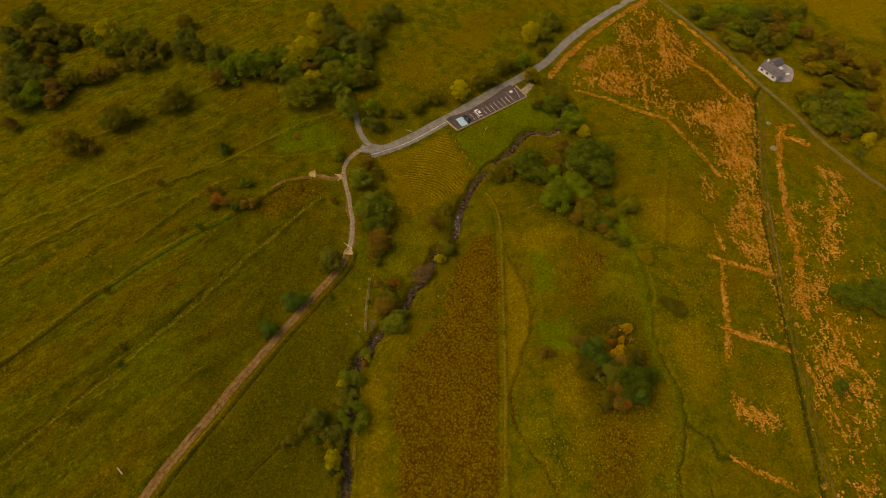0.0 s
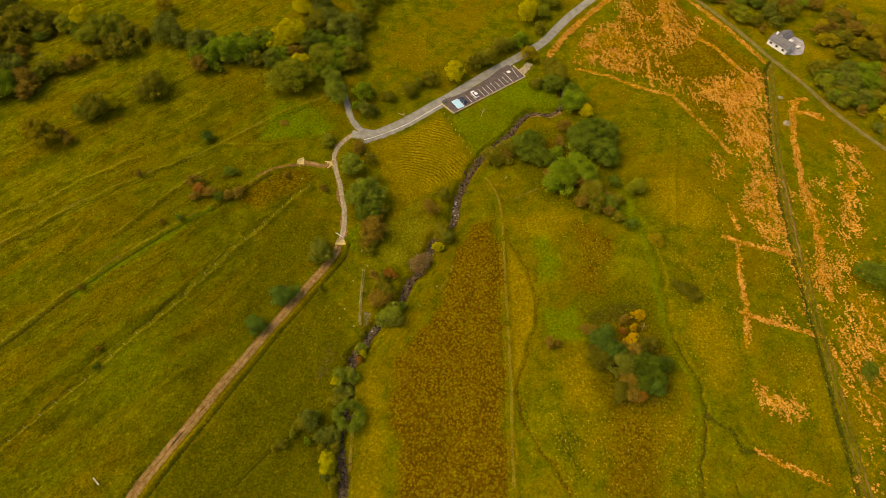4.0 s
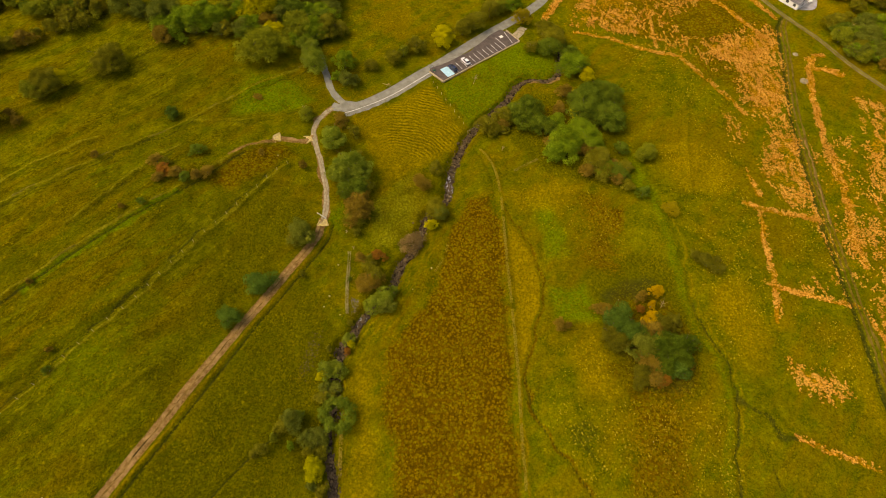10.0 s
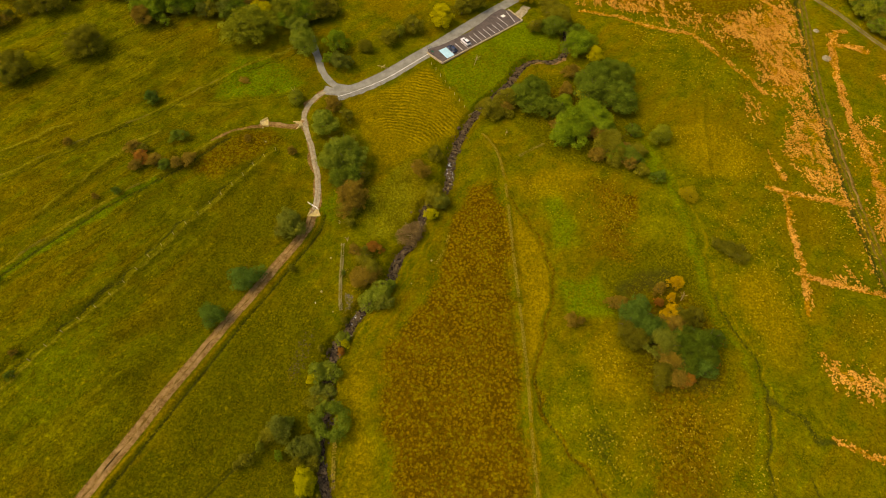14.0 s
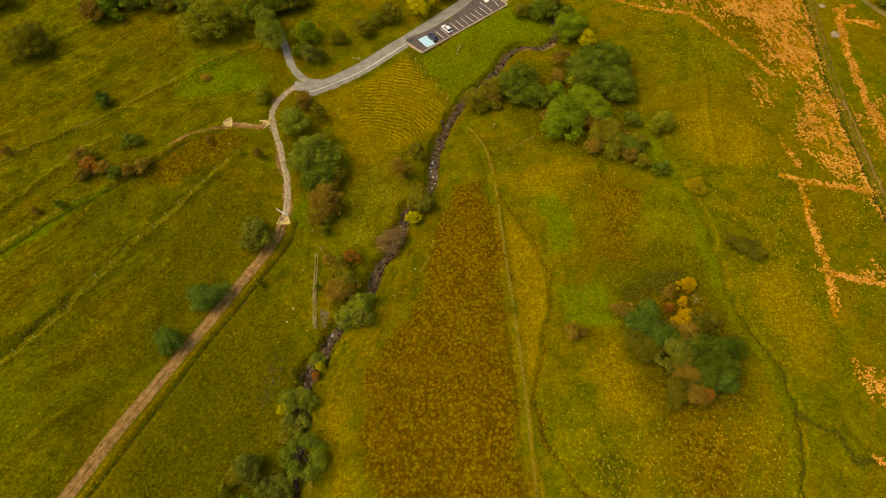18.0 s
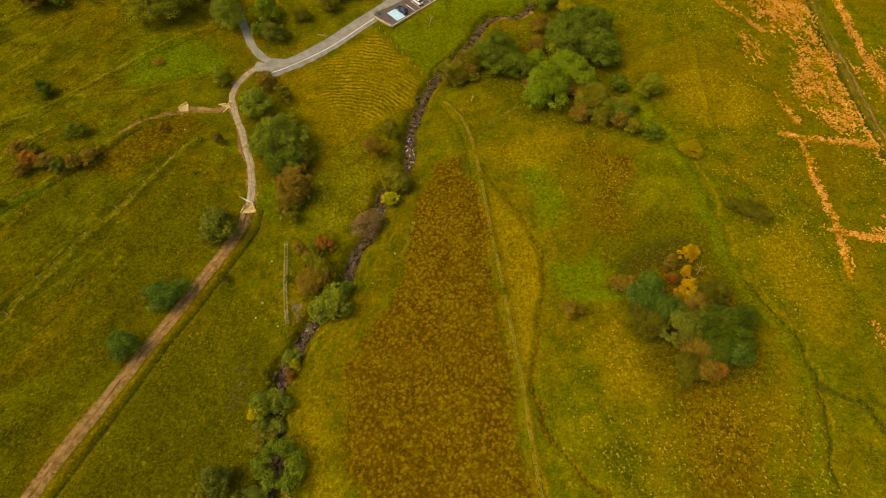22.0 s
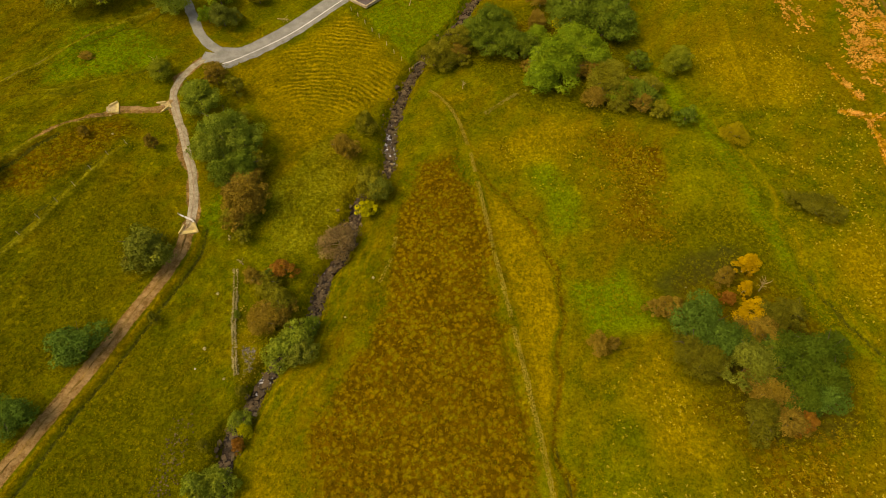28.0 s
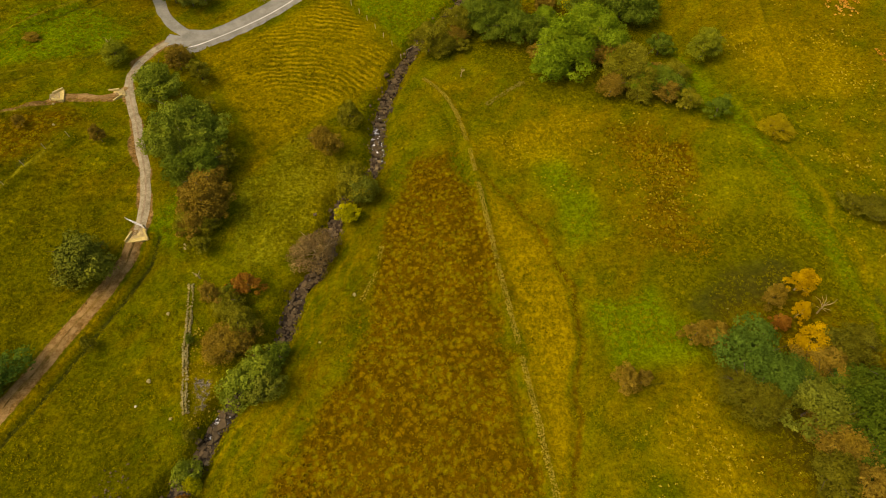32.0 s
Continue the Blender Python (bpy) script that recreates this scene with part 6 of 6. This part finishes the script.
structure("passing_place", sheet("passing_place", *ribbon([(33.0, 187.5), (35.6, 191.0), (37.4, 194.5)], 1.5, lift=0.06, ragged=0.4), GRAVEL), "pale gravel apron at the end of the car park", "gravel")


def sign(x, y, turn, board, label):
    post = stand("sign_post", x, y, turn, label, "sign")
    part("post", rod(bmesh.new(), (0, 0, -0.2), (0, 0, 1.6), 0.05), TIMBER, post)
    part("board", block(bmesh.new(), 0, -0.07, 1.35, 0.9, 0.05, 0.6, 0, 0.01), board, post)


p = on_park(0.5, 7.4)
sign(p.x, p.y, turn_deg, PAINT, "small white notice board on a timber post")
p = on_park(0.3, 5.4)
sign(p.x, p.y, turn_deg - 60, SIGN_GREEN, "green notice board on a timber post")


def car(x, y, turn, paint, label):
    """A five-door hatchback: lofted body, glass house, wheels and lamps. Its nose points to +y."""
    base = tagged(new("parked_car"), label, "car", "parked cars")
    base.matrix_world = pose(x, y, park_z, 0, 0, turn)
    prof = [(-2.05, 0.45, 0.82), (-1.98, 0.30, 0.95), (-1.2, 0.22, 0.96), (0.7, 0.22, 0.94), (1.5, 0.24, 0.84), (1.98, 0.32, 0.70), (2.08, 0.42, 0.58)]

    def loft(rows, mat, name, label=""):
        bm, rings = bmesh.new(), []
        for py, z0, z1, w0, w1 in rows:
            c = 0.12 * (z1 - z0)
            ring = [(-w0, z0), (w0, z0), (w0 * 1.03, (z0 + z1) / 2), (w1, z1 - c), (w1 * 0.86, z1), (-w1 * 0.86, z1), (-w1, z1 - c), (-w0 * 1.03, (z0 + z1) / 2)]
            rings.append([bm.verts.new((px, py, pz)) for px, pz in ring])
        for a, b in zip(rings[:-1], rings[1:]):
            for k in range(8):
                bm.faces.new((a[k], a[(k + 1) % 8], b[(k + 1) % 8], b[k]))
        bm.faces.new(rings[0][::-1])
        bm.faces.new(rings[-1])
        bmesh.ops.recalc_face_normals(bm, faces=bm.faces)
        return part(name, bm, mat, base, label, True)

    body = loft([(py, z0, z1, 0.84 - 0.12 * (abs(py) > 1.9), 0.80 - 0.10 * (abs(py) > 1.9)) for py, z0, z1 in prof], paint, "body")
    loft([(-1.85, 0.94, 1.02, 0.70, 0.66), (-1.35, 0.94, 1.36, 0.72, 0.60), (0.05, 0.94, 1.40, 0.73, 0.61), (0.95, 0.92, 0.98, 0.72, 0.66)], DARK_GLASS, "glass_house", "dark tinted windows")
    part("roof", block(bmesh.new(), 0, -0.62, 1.405, 1.14, 1.5, 0.05, 0, 0.02), paint, base)
    for sx in (-1, 1):
        part("headlight", block(bmesh.new(), sx * 0.56, 1.95, 0.62, 0.30, 0.16, 0.14, 0, 0.03), STEEL, base, "clear headlight")
        part("door_mirror", block(bmesh.new(), sx * 0.92, 0.62, 0.98, 0.18, 0.10, 0.12, 0, 0.02), paint, base)
        for sy in (-1.28, 1.28):
            wheel = part("wheel", rod(bmesh.new(), (sx * 0.66, sy, 0.31), (sx * 0.86, sy, 0.31), 0.31, sides=18), RUBBER, base)
            part("rim", rod(bmesh.new(), (sx * 0.80, sy, 0.31), (sx * 0.875, sy, 0.31), 0.20, sides=12), STEEL, wheel, "silver wheel rim")


p = on_park(FIRST + BAY * 2.5, 3.0)
car(p.x, p.y, turn_deg - 4, WHITE_CAR, "white hatchback parked in a marked bay")
p = on_park(FIRST - 0.75, 2.9)
car(p.x, p.y, turn_deg - 4, BLUE_CAR, "dark navy hatchback parked beside the blue bay")

# ---------------------------------------------------------------- gates and posts


def gate(x, y, turn, long=3.4, label="grey steel field gate beside the track"):
    g = stand("field_gate", x, y, turn, label, "gate", "field gates")
    for px in (0.0, long):
        part("gate_post", block(bmesh.new(), px, 0, 0.55, 0.16, 0.16, 1.5, 0, 0.02), TIMBER, g, "weathered timber gate post")
    for n in range(5):
        part("rail", rod(bmesh.new(), (0.1, 0, 0.2 + 0.22 * n), (long - 0.1, 0, 0.2 + 0.22 * n), 0.028), STEEL, g)
    for px in (0.12, long / 2, long - 0.12):
        part("stile", rod(bmesh.new(), (px, 0, 0.15), (px, 0, 1.13), 0.026), STEEL, g)
    part("brace", rod(bmesh.new(), (0.12, 0, 0.2), (long / 2, 0, 1.08), 0.024), STEEL, g)



def cattle_grid(x, y, turn, wide=2.0):
    """Steel bars over a pit between two pale splayed wing walls."""
    g = stand("cattle_grid", x, y, turn, "steel cattle grid between pale splayed wing walls", "cattle grid", "cattle grids")
    for side in (-1, 1):
        part("wing_wall", block(bmesh.new(), side * (wide / 2 + 0.25), 0.55, 0.2, 0.22, 1.9, 0.6, side * -24, 0.02), TAN_CONCRETE, g, "pale wing wall")
    bm = bmesh.new()
    low = [bm.verts.new((px, py, -0.15)) for px, py in ((-wide / 2, -0.9), (wide / 2, -0.9), (wide / 2 + 0.5, 1.5), (-wide / 2 - 0.5, 1.5))]
    top = [bm.verts.new((v.co.x, v.co.y, 0.11)) for v in low]
    bm.faces.new(top)
    for n in range(4):
        bm.faces.new((low[n], low[(n + 1) % 4], top[(n + 1) % 4], top[n]))
    part("apron", bm, TAN_CONCRETE, g, "pale concrete apron")
    for n in range(9):
        part("bar", rod(bmesh.new(), (-wide / 2, -0.8 + 0.2 * n, 0.16), (wide / 2, -0.8 + 0.2 * n, 0.16), 0.035), TIMBER, g, "dull worn grid bar")


cattle_grid(-37.6, 130.9, 115)
cattle_grid(-47.9, 130.1, -80)
cattle_grid(-30.0, 99.6, 182)


def gravel_heap(x, y, size, label):
    rng = np.random.RandomState(int(x))
    n = int(260 * size)
    r, a = size * np.sqrt(rng.uniform(0, 1, n)), rng.uniform(0, 6.283, n)
    px, py = x + r * np.cos(a), y + r * np.sin(a)
    lift = 0.45 * size * np.clip(1 - (r / size) ** 2, 0, 1) * rng.uniform(0.2, 1, n)
    tagged(new("gravel_heap", stones("gravel_heap", rng, np.c_[px, py, height(px, py) + lift], rng.uniform(0.16, 0.42, n), GRAVEL)), label, "gravel heap")


gravel_heap(132.4, 158.8, 1.3, "heap of pale gravel beside the moor track")
gravel_heap(134.6, 173.3, 0.9, "small spread of pale stones beside the moor track")
gate(-29.0, 100.3, 148, 3.4)
for line, step, name in ((BANK_B, 4.0, "fence_post"), ([(2, 161), (14.2, 139.5)], 3.0, "fence_post")):
    for (px, py), w in zip(*smooth_line(line, step)[:2]):
        if 15 < py < 170:
            post = stand(name, px, py, 30, "grey weathered timber fence post in grass", "fence post", "fence posts")
            part("shaft", block(bmesh.new(), 0, 0, 0.5, 0.11, 0.11, 1.3, 0, 0.015), TIMBER, post)

trough = stand("feed_trough", -76.8, 24.0, -38, "long pale trough lying in the grass", "trough")
for name, args in (("floor_board", (0, 0, 0.12, 2.4, 0.24, 0.05)), ("side_board", (0, 0.13, 0.2, 2.4, 0.04, 0.22)), ("side_board", (0, -0.13, 0.2, 2.4, 0.04, 0.22)), ("end_board", (-1.18, 0, 0.2, 0.04, 0.24, 0.22)), ("end_board", (1.18, 0, 0.2, 0.04, 0.24, 0.22))):
    part(name, block(bmesh.new(), *args), PALE_ROCK, trough)


def dead_tree(x, y, turn, tall, fallen, label):
    t = stand("dead_tree", x, y, turn, label, "dead tree")
    rng = np.random.RandomState(int(abs(x) * 10))
    v, fcs = woody(rng, tall * 0.35, tall, 9, 0.085)
    tilt = pose(0, 0, 0.25, 82 if fallen else 8, 0, 0)
    part_mesh("trunk", plain_mesh("trunk", [tilt @ Vector(c) for c in v], fcs, PALE_BARK), t)


dead_tree(16.3, 161.1, 160, 5.5, True, "fallen bleached tree on green grass")
dead_tree(37.5, 178.5, 20, 5.5, False, "standing bleached dead tree near the car park")
dead_tree(62.2, 71.0, 250, 5.0, False, "bleached bare tree leaning beside the copse")
dead_tree(-15.5, 159.3, 60, 5.0, True, "fallen pale branches at the road edge")
dead_tree(156.8, 184.0, 300, 7.0, False, "bare pale tree beside the lane")
dead_tree(-40.6, 142.9, 10, 4.6, False, "thin bleached tree on the grassy bank")
dead_tree(-150.6, 171.1, 10, 5.5, False, "standing bleached dead tree on the moor")

water_gate = stand("water_gate", 16.4, 141.2, 35, "rough timber water gate across the stream", "fence", sink=-1.2)
for n in range(3):
    part("post", block(bmesh.new(), -1.6 + 1.6 * n, 0, 0.0, 0.11, 0.11, 2.2, 0, 0.01), BARK, water_gate)
part("rail", block(bmesh.new(), 0, 0.08, 0.8, 3.6, 0.05, 0.12, 0, 0.01), TIMBER, water_gate)
dead_tree(-20.7, 91.3, 40, 2.6, False, "small bleached dead bush beside the wall")
dead_tree(24.7, 130.9, 40, 2.4, False, "pale dead stump near the old wall")

# ---------------------------------------------------------------- cottage
HOUSE_AT, HOUSE_TURN = (146.2, 207.2), 36.0
hz = ground_at(*HOUSE_AT)
structure("yard", plain_mesh("yard", [(HOUSE_AT[0] + 2.8 + (7.0 + 0.8 * math.sin(3 * a)) * math.cos(a), HOUSE_AT[1] + 0.5 + (7.6 + 0.6 * math.cos(2 * a)) * math.sin(a),
          ground_at(HOUSE_AT[0] + 2.8 + 7 * math.cos(a), HOUSE_AT[1] + 7 * math.sin(a)) + 0.06) for a in (6.2832 * k / 40 for k in range(40))], [tuple(range(40))], CHIPPINGS), "grey chipping yard round the cottage", "yard")
cottage = tagged(new("cottage"), "white rendered bungalow with grey slate roofs", "house")
cottage.matrix_world = pose(*HOUSE_AT, hz, 0, 0, HOUSE_TURN) @ Matrix.Diagonal((0.88, 0.88, 0.92, 1.0))


def wing(x, y, sx, sy, wall_high, ridge, along_x):
    """A gabled wing: walls with gables, two roof slopes with courses of slates, and a ridge."""
    bm = bmesh.new()
    hx, hy = sx / 2, sy / 2
    lo = [bm.verts.new((x + a * hx, y + b * hy, -0.3)) for a, b in ((-1, -1), (1, -1), (1, 1), (-1, 1))]
    hi = [bm.verts.new((x + a * hx, y + b * hy, wall_high)) for a, b in ((-1, -1), (1, -1), (1, 1), (-1, 1))]
    ends = [bm.verts.new((x - hx, y, ridge)), bm.verts.new((x + hx, y, ridge))] if along_x else [bm.verts.new((x, y - hy, ridge)), bm.verts.new((x, y + hy, ridge))]
    for n in range(4):
        bm.faces.new((lo[n], lo[(n + 1) % 4], hi[(n + 1) % 4], hi[n]))
    gables = ((3, 0, 0), (1, 2, 1)) if along_x else ((0, 1, 0), (2, 3, 1))
    for a, b, e in gables:
        bm.faces.new((hi[a], hi[b], ends[e]))
    walls = part("wall", bm, RENDERED, cottage)
    run_len, half = (sx, hy) if along_x else (sy, hx)
    for side in (-1, 1):
        bm = bmesh.new()
        slope = math.atan2(ridge - wall_high, half)
        length = half / math.cos(slope) + 0.35
        courses = 9
        for c in range(courses):
            u = (c + 0.5) / courses * length
            off, z = u * math.cos(slope), ridge + 0.10 - u * math.sin(slope)
            m = pose(x, y, z) @ pose(0, 0, 0, 0, 0, 0 if along_x else 90) @ pose(0, side * off, 0, -side * math.degrees(slope) + side * 2.0)
            bmesh.ops.create_cube(bm, size=1.0, matrix=m @ Matrix.Diagonal((run_len + 0.6, length / courses * 1.12, 0.05, 1)))
        part("roof", bm, SLATE, cottage, "grey slate roof slope")
    bm = bmesh.new()
    rod(bm, (x - hx - 0.3, y, ridge + 0.12) if along_x else (x, y - hy - 0.3, ridge + 0.12), (x + hx + 0.3, y, ridge + 0.12) if along_x else (x, y + hy + 0.3, ridge + 0.12), 0.12)
    part("ridge", bm, SLATE, cottage)
    return walls


def window(wall, x, y, z, wide, high, facing):
    """facing: the way the wall looks, in degrees from -y."""
    m = pose(x, y, z, 0, 0, facing)
    bm = bmesh.new()
    for a in ((0, 0, high / 2, wide + 0.1, 0.12, 0.08), (0, 0, -high / 2, wide + 0.2, 0.2, 0.08), (-wide / 2, 0, 0, 0.08, 0.12, high), (wide / 2, 0, 0, 0.08, 0.12, high), (0, 0, 0, 0.06, 0.1, high)):
        block(bm, *a)
    bm.transform(m)
    w = part("window", bm, PAINT, cottage, "white framed window")
    bm = block(bmesh.new(), 0, 0.0, 0, wide, 0.06, high)
    bm.transform(m)
    part("pane", bm, DARK_GLASS, w)


main = wing(-2.2, 0.0, 6.4, 10.5, 2.5, 4.5, False)
wing(3.4, 2.6, 6.6, 5.4, 2.5, 4.1, True)
for y in (-3.4, 0.2, 3.4):
    window(main, -5.42, y, 1.45, 1.3, 1.1, 90)
window(main, -2.2, -5.27, 1.45, 1.6, 1.1, 0)
window(main, 4.4, -0.13, 1.45, 1.4, 1.1, 0)
part("door", block(bmesh.new(), 2.2, -0.14, 1.02, 0.95, 0.08, 2.04, 0, 0.01), TIMBER, cottage, "pale front door")
part("porch", block(bmesh.new(), 2.6, -1.2, 2.35, 2.6, 2.2, 0.14, 0, 0.03), PAINT, cottage, "white flat porch roof")
for px in (1.5, 3.7):
    part("porch_post", block(bmesh.new(), px, -2.1, 1.14, 0.12, 0.12, 2.28), PAINT, cottage)
chimney = part("chimney", block(bmesh.new(), -2.2, 4.3, 4.8, 0.7, 0.9, 1.4, 0, 0.03), RENDERED, cottage, "white rendered chimney")
part("chimney_pot", rod(bmesh.new(), (-2.2, 4.3, 5.5), (-2.2, 4.3, 5.85), 0.14), DIRT, chimney, "terracotta chimney pot")
table = tagged(new("garden_table"), "white garden table standing in the yard", "table")
table.matrix_world = pose(152.2, 205.6, ground_at(152.2, 205.6) + 0.06, 0, 0, 30)
part("tabletop", block(bmesh.new(), 0, 0, 0.74, 2.0, 1.0, 0.06, 0, 0.01), PAINT, table)
for a, b in ((-0.9, -0.4), (0.9, -0.4), (0.9, 0.4), (-0.9, 0.4)):
    part("leg", block(bmesh.new(), a, b, 0.36, 0.07, 0.07, 0.72), PAINT, table)

# ---------------------------------------------------------------- grass, rushes, bracken


def scatter(rng, n, test, low, high):
    """n random places in a rectangle, kept where test passes by chance."""
    x, y = rng.uniform(low[0], high[0], n), rng.uniform(low[1], high[1], n)
    ok = rng.rand(n) < test(x, y)
    return x[ok], y[ok]


def bare_ground(x, y):
    m = made_ground(x, y)
    m = np.maximum(m, ease((3.2 - off_line(x, y, STREAM)[0]) / 1.5))
    return np.maximum(m, along(x, y, RIGHT_TRACK, 1.2, 0.5))


def union(x, y, rings, soft):
    out = np.zeros(x.shape)
    for ring in rings:
        out = np.maximum(out, within(x, y, ring, soft))
    return out


rng = np.random.RandomState(5)
cx, cy = (v.ravel() for v in np.meshgrid(np.arange(-13, 25, 1.02), np.arange(11, 115, 1.02)))
cx, cy = cx + rng.uniform(-0.42, 0.42, len(cx)), cy + rng.uniform(-0.42, 0.42, len(cy))
keep = (rng.rand(len(cx)) < union(cx, cy, RUSH_FIELDS[:1], 1.8)) & (lumps(cx, cy, 2.6) > 0.16)
tagged(new("rush_tussocks", blades("rush_tussocks", rng, cx[keep], cy[keep], TUSSOCK, 34, 0.34, 0.36, 0.034, 0.0, 0.03)), "brown rush tussocks covering the field", "rushes", kind="stuff")
x, y = scatter(rng, 5000, lambda u, v: union(u, v, RUSH_FIELDS[1:3], 2.5), (43, 15), (66, 112))
tagged(new("field_rushes", blades("field_rushes", rng, x, y, TUSSOCK, 9, 0.4, 0.42, 0.05)), "scattered brown rushes in rough pasture", "rushes", kind="stuff")


def bracken_cover(u, v):
    """How thickly bracken stands: walls and lines of it, and fields where it grows in clumps and rows."""
    m = np.zeros(u.shape)
    for half, line in BRACKEN_LINES:
        m = np.maximum(m, along(u, v, line, half, 0.5))
    patchy = ease((lumps(u, v, 1.3) * 0.55 + lumps(u, v, 5.0) * 0.45 - 0.46) / 0.14)
    rows = ease((lumps(u * 1.25, v * 0.5, 1.0) * 0.62 + lumps(u, v, 6.0) * 0.38 - 0.47) / 0.1)
    main = union(u, v, BRACKEN_FIELDS[:1], 3.0) * (0.05 + 0.85 * rows)
    north = 0.4 * union(u, v, RUSH_FIELDS[4:], 4.0) * rows * ease((lumps(u + 90, v, 13.0) - 0.4) / 0.2)
    drifts = np.maximum(0.6 * union(u, v, BRACKEN_FIELDS[1:-2], 2.5) * rows, 0.5 * union(u, v, BRACKEN_FIELDS[-2:], 2.5) * rows * patchy)
    return np.maximum.reduce([m * (0.12 + 0.7 * patchy), main, north, drifts]) * (1 - bare_ground(u, v))


x, y = scatter(rng, 330000, bracken_cover, (44, 20), (160, 265))
tagged(new("bracken", blades("bracken", rng, x, y, FRONDS, 6, 0.42, 0.33, 0.07, 0.3)), "orange dead bracken fronds in drifts", "bracken", kind="stuff")
x, y = scatter(rng, 120000, lambda u, v: (1 - bare_ground(u, v)) * ease((lumps(u, v, 4.0) + 0.5 * lumps(u, v, 1.5) - 0.45) / 0.4) * (1 - 0.8 * union(u, v, RUSH_FIELDS[:1], 1.0)), (-110, 14), (130, 170))
tagged(new("grass_tufts", blades("grass_tufts", rng, x, y, BLADES, 6, 0.26, 0.30, 0.05)), "coarse yellow-green grass tufts", "grass", kind="stuff")
x, y = scatter(rng, 60000, lambda u, v: np.exp(-((off_line(u, v, STREAM)[0] - 1.7) / 0.5) ** 2) * (1 - made_ground(u, v)), (-34, 14), (60, 200))
tagged(new("bank_grass", blades("bank_grass", rng, x, y, BLADES, 8, 0.5, 0.55, 0.06)), "long grass overhanging the stream banks", "grass", kind="stuff")
x, y = scatter(rng, 45000, lambda u, v: (1 - bare_ground(u, v)) * ease((lumps(u + 7, v, 6.0) + 0.6 * lumps(u, v + 3, 2.0) - 0.75) / 0.3) * (1 - union(u, v, RUSH_FIELDS[:1], 1.0)), (-130, 14), (130, 190))
tagged(new("heather_clumps", blades("heather_clumps", rng, x, y, HEATHER, 7, 0.25, 0.32, 0.06)), "dark low heather clumps in the grass", "heather", kind="stuff")
STRAW_FIELDS = [[(34, 60), (44, 66), (50, 48), (62, 48), (70, 46), (72, 30), (66, 12), (40, 12), (36, 30), (30, 42)], [(26, 112), (40, 118), (56, 110), (56, 88), (46, 84), (44, 100), (34, 100)],
                [(76, 130), (98, 126), (96, 100), (90, 62), (76, 56), (74, 80)], [(70, 196), (104, 180), (106, 140), (92, 136), (74, 150)], [(104, 100), (118, 104), (114, 60), (104, 40), (96, 60)]]
x, y = scatter(rng, 15000, lambda u, v: (0.25 + 0.75 * ease((lumps(u, v, 7.0) - 0.4) / 0.2)) * union(u, v, STRAW_FIELDS, 3.0), (28, 12), (120, 198))
tagged(new("straw_tufts", blades("straw_tufts", rng, x, y, STRAW, 7, 0.3, 0.24, 0.06)), "pale straw tufts dotted through the pasture", "grass", kind="stuff")
